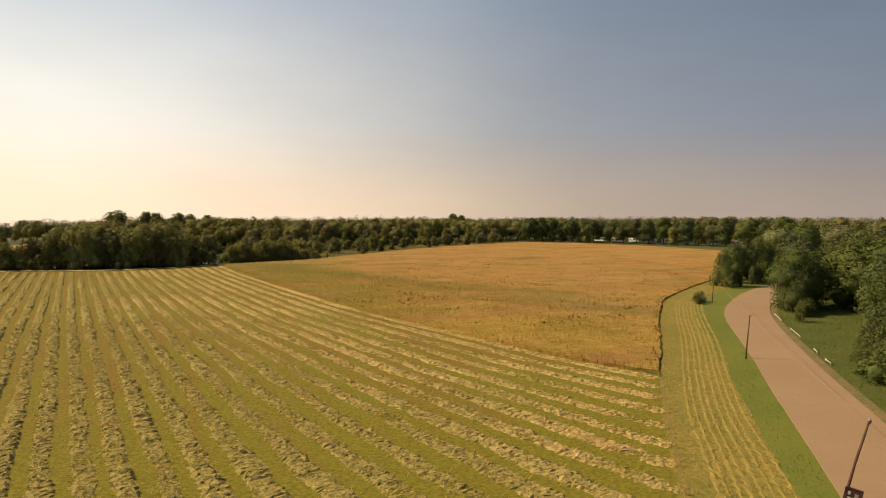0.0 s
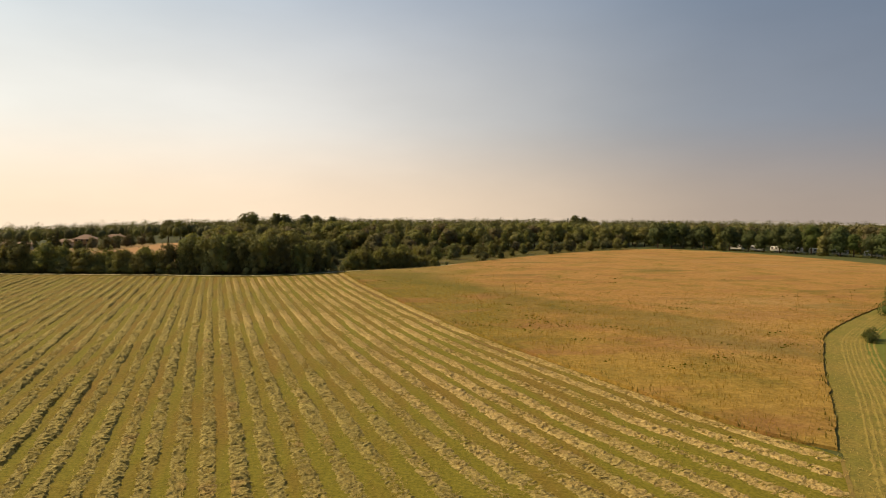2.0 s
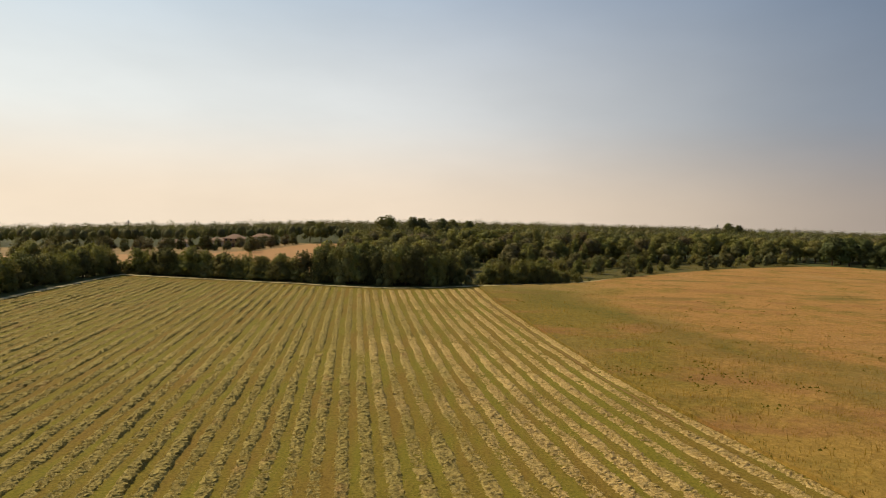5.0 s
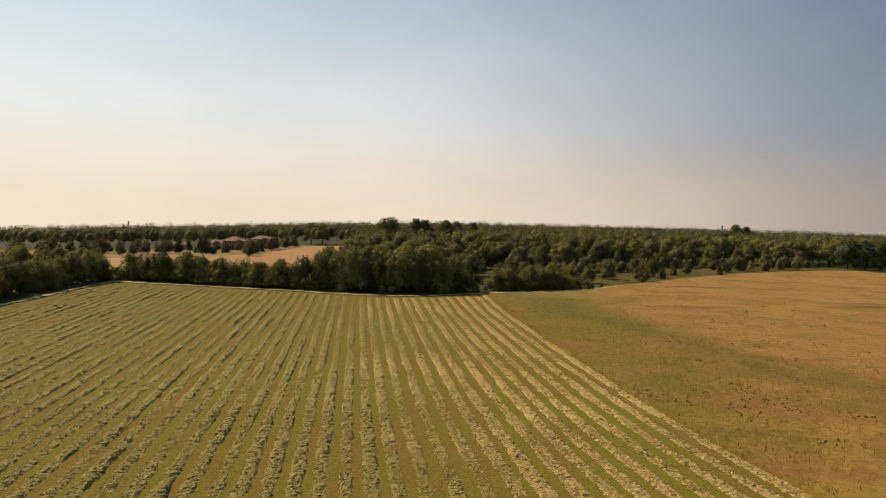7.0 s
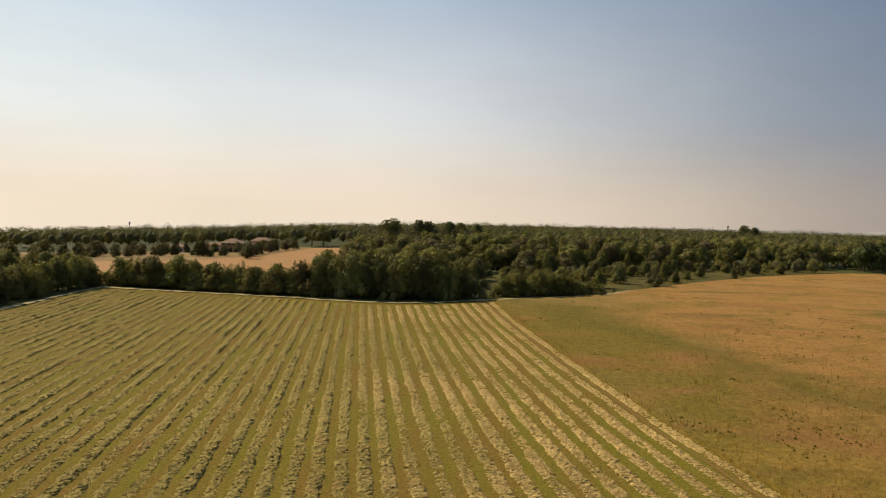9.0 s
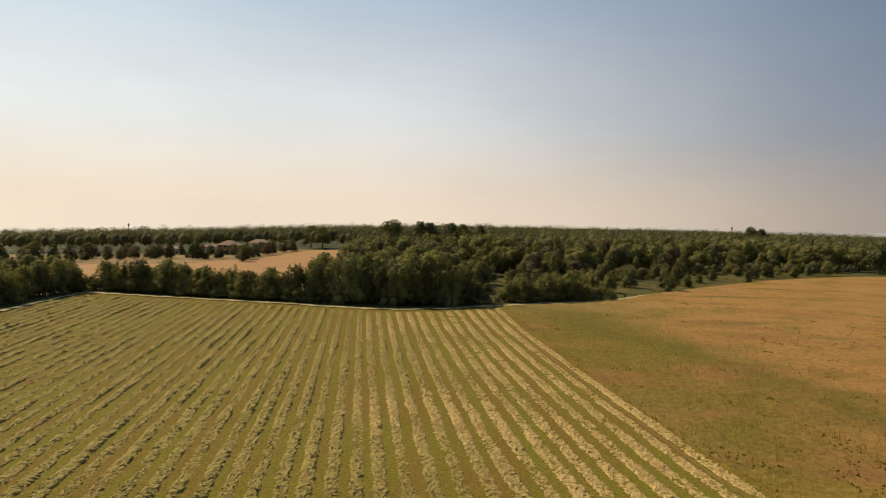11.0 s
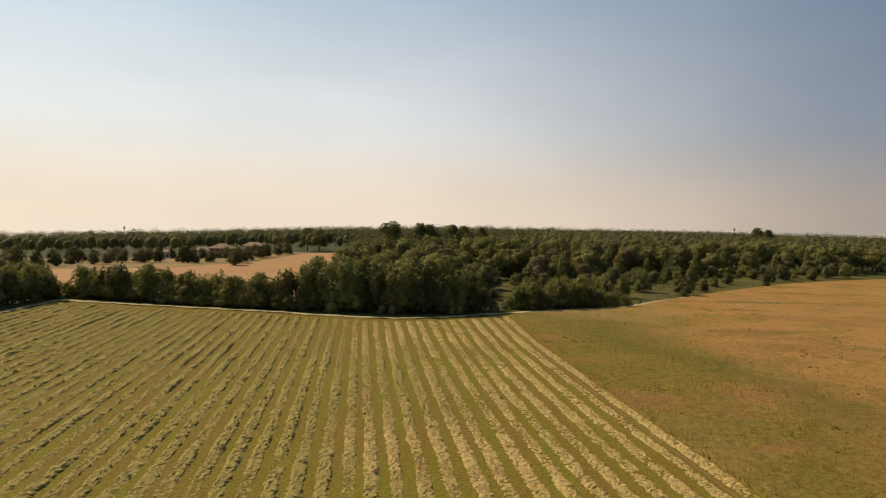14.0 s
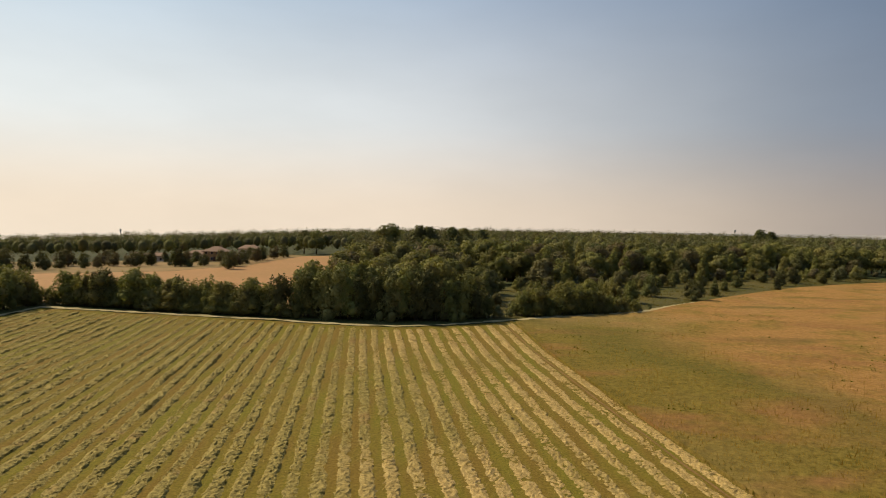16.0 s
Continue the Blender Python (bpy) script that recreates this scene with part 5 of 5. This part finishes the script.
# ------------------------------------------------------------------ farmhouse
def window(parent, x, y, z, w, h, axis):
    size = (w, 0.12, h) if axis == "x" else (0.12, w, h)
    f = part("window", box(size, (x, y, z), 0.02), PLASTER, parent)
    s2 = (w * 0.8, 0.16, h * 0.84) if axis == "x" else (0.16, w * 0.8, h * 0.84)
    part("pane", box(s2, (x, y, z), 0.01), GLASS_DARK, f)
    return f


def hip_roof(w, d, z, rise, over, ridge):
    bm = bmesh.new()
    a, b = w / 2 + over, d / 2 + over
    low = [bm.verts.new(p) for p in ((-a, -b, z), (a, -b, z), (a, b, z), (-a, b, z))]
    under = [bm.verts.new((p.co.x, p.co.y, z - 0.18)) for p in low]
    r0, r1 = bm.verts.new((-ridge / 2, 0, z + rise)), bm.verts.new((ridge / 2, 0, z + rise))
    for f in ((low[0], low[1], r1, r0), (low[1], low[2], r1), (low[2], low[3], r0, r1), (low[3], low[0], r0)):
        bm.faces.new(f)
    for i in range(4):
        bm.faces.new((under[i], under[(i + 1) % 4], low[(i + 1) % 4], low[i]))
    bm.faces.new(under[::-1])
    return bm


def house(name, x, y, turn, w, d, h, rise, wall, label, ridge):
    root = new(name)
    root.matrix_basis = pose(x, y, terrain(x, y), 0, 0, turn)
    part("wall", box((w, d, h + 0.6), (0, 0, h / 2 - 0.3), 0.03), wall, root)
    part("roof", hip_roof(w, d, h, rise, 0.6, ridge), ROOFTILE, root)
    for i in range(4):
        for k in range(2 if h > 4 else 1):
            window(root, -w / 2 + w * (i + 0.5) / 4, -d / 2, 1.3 + k * 2.4, 1.0, 1.3, "x")
    for i in range(2):
        window(root, w / 2, -d / 2 + d * (i + 0.5) / 2, 1.4, 1.0, 1.3, "y")
    part("door", box((1.1, 0.14, 2.1), (0.0, -d / 2, 1.05), 0.02), WOODPOLE, root)
    part("chimney", box((0.7, 0.7, 1.4), (w * 0.2, d * 0.1, h + rise * 0.75), 0.03), BRICKWALL, root)
    return tagged(root, label, "house")


house("farmhouse", -94.2, 331, 8, 8.6, 8, 4.2, 1.9, BRICKWALL, "two-storey terracotta farmhouse with a hipped clay roof", 2.0)
house("outbuilding", -106, 345, 5, 9, 6, 3.0, 1.3, PLASTER, "low pale outbuilding with a clay roof", 5)
house("shed", -124, 338, 12, 12, 6, 2.8, 1.0, PLASTER, "long low pale farm shed behind trees", 12)
house("outbuilding", -93, 374, 0, 9, 7, 4.0, 1.6, PLASTER, "pale farm building half hidden by trees", 4)


# ------------------------------------------------------------------ caravans of the camp site
def caravan(x, y, turn):
    root = new("caravan")
    root.matrix_basis = pose(x, y, terrain(x, y), 0, 0, turn)
    part("body", box((5.6, 2.2, 1.95), (0, 0, 1.45), 0.25), WHITE, root)
    for k in (-1.7, 0.1, 1.8):
        part("window", box((1.0, 0.06, 0.55), (k, -1.11, 1.75), 0.02), GLASS_DARK, root)
    part("stripe", box((5.2, 0.04, 0.12), (0, -1.11, 1.15), 0.01), CONCRETE, root)
    for k in (-0.5, 0.5):
        v, f = tube([(k, -1.05, 0.33), (k, -0.85, 0.33)], [0.33, 0.33], 14)
        part("wheel", mesh_of("wheel", v, f, CABLE), CABLE, root)
        v, f = tube([(k, 1.05, 0.33), (k, 0.85, 0.33)], [0.33, 0.33], 14)
        part("wheel", mesh_of("wheel", v, f, CABLE), CABLE, root)
    v, f = tube([(2.7, 0, 0.5), (4.0, 0, 0.45)], [0.06, 0.05], 6)
    part("drawbar", mesh_of("drawbar", v, f, STEEL), STEEL, root)
    return tagged(root, "white touring caravan parked under the trees", "caravan", "caravans of the camp site")


first = caravan(184.5, 284.5, -62)
for x, y, t in ((190.5, 276.5, -64), (194.0, 267.5, -60), (198.5, 260.5, -70), (200.8, 252.5, -66), (204.5, 245, -70), (206.6, 235, -66), (211.0, 224, -74), (213.6, 213, -72), (217.5, 200.5, -78)):
    copy_thing(first, pose(x, y, terrain(x, y), 0, 0, t))


# ------------------------------------------------------------------ far towers and hills
def tower(x, y, tall, k):
    root = new("water_tower")
    z = terrain(x, y)
    root.location = (x, y, z)
    v, f = tube([(0, 0, 0), (0, 0, tall * 0.75), (0, 0, tall * 0.8)], [0.6 * k, 0.45 * k, 0.6 * k], 12)
    part("shaft", mesh_of("shaft", v, f, CONCRETE), CONCRETE, root)
    v, f = tube([(0, 0, tall * 0.78), (0, 0, tall * 0.86), (0, 0, tall)], [0.6 * k, 1.5 * k, 1.3 * k], 16)
    part("tank", mesh_of("tank", v, f, CONCRETE), CONCRETE, root)
    return tagged(root, "small grey water tower above the far woods", "tower")


tower(390.0, 976.2, 16.4, 0.9)
tower(-434.2, 958.2, 19.6, 0.8)


def hills():
    v, f = [], []
    n = 80
    for i in range(n + 1):
        t = radians(14 + 66 * i / n)
        x, y = 4000 * math.sin(t), 40 + 4000 * math.cos(t)
        s = math.sin(math.pi * i / n)
        h = -42 + 34 * s + 14 * s * noise.noise((i * 0.13, 0, 0))
        v += [(x, y, -80), (x, y, h), (x * 1.06, y * 1.06, -80)]
    for i in range(n):
        a = i * 3
        f += [(a, a + 3, a + 4, a + 1), (a + 1, a + 4, a + 5, a + 2)]
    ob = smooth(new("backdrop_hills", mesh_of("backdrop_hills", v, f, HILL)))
    return tagged(ob, "hills on the far horizon, haze painted in as pale grey", "hills", "", "structure")


hills()
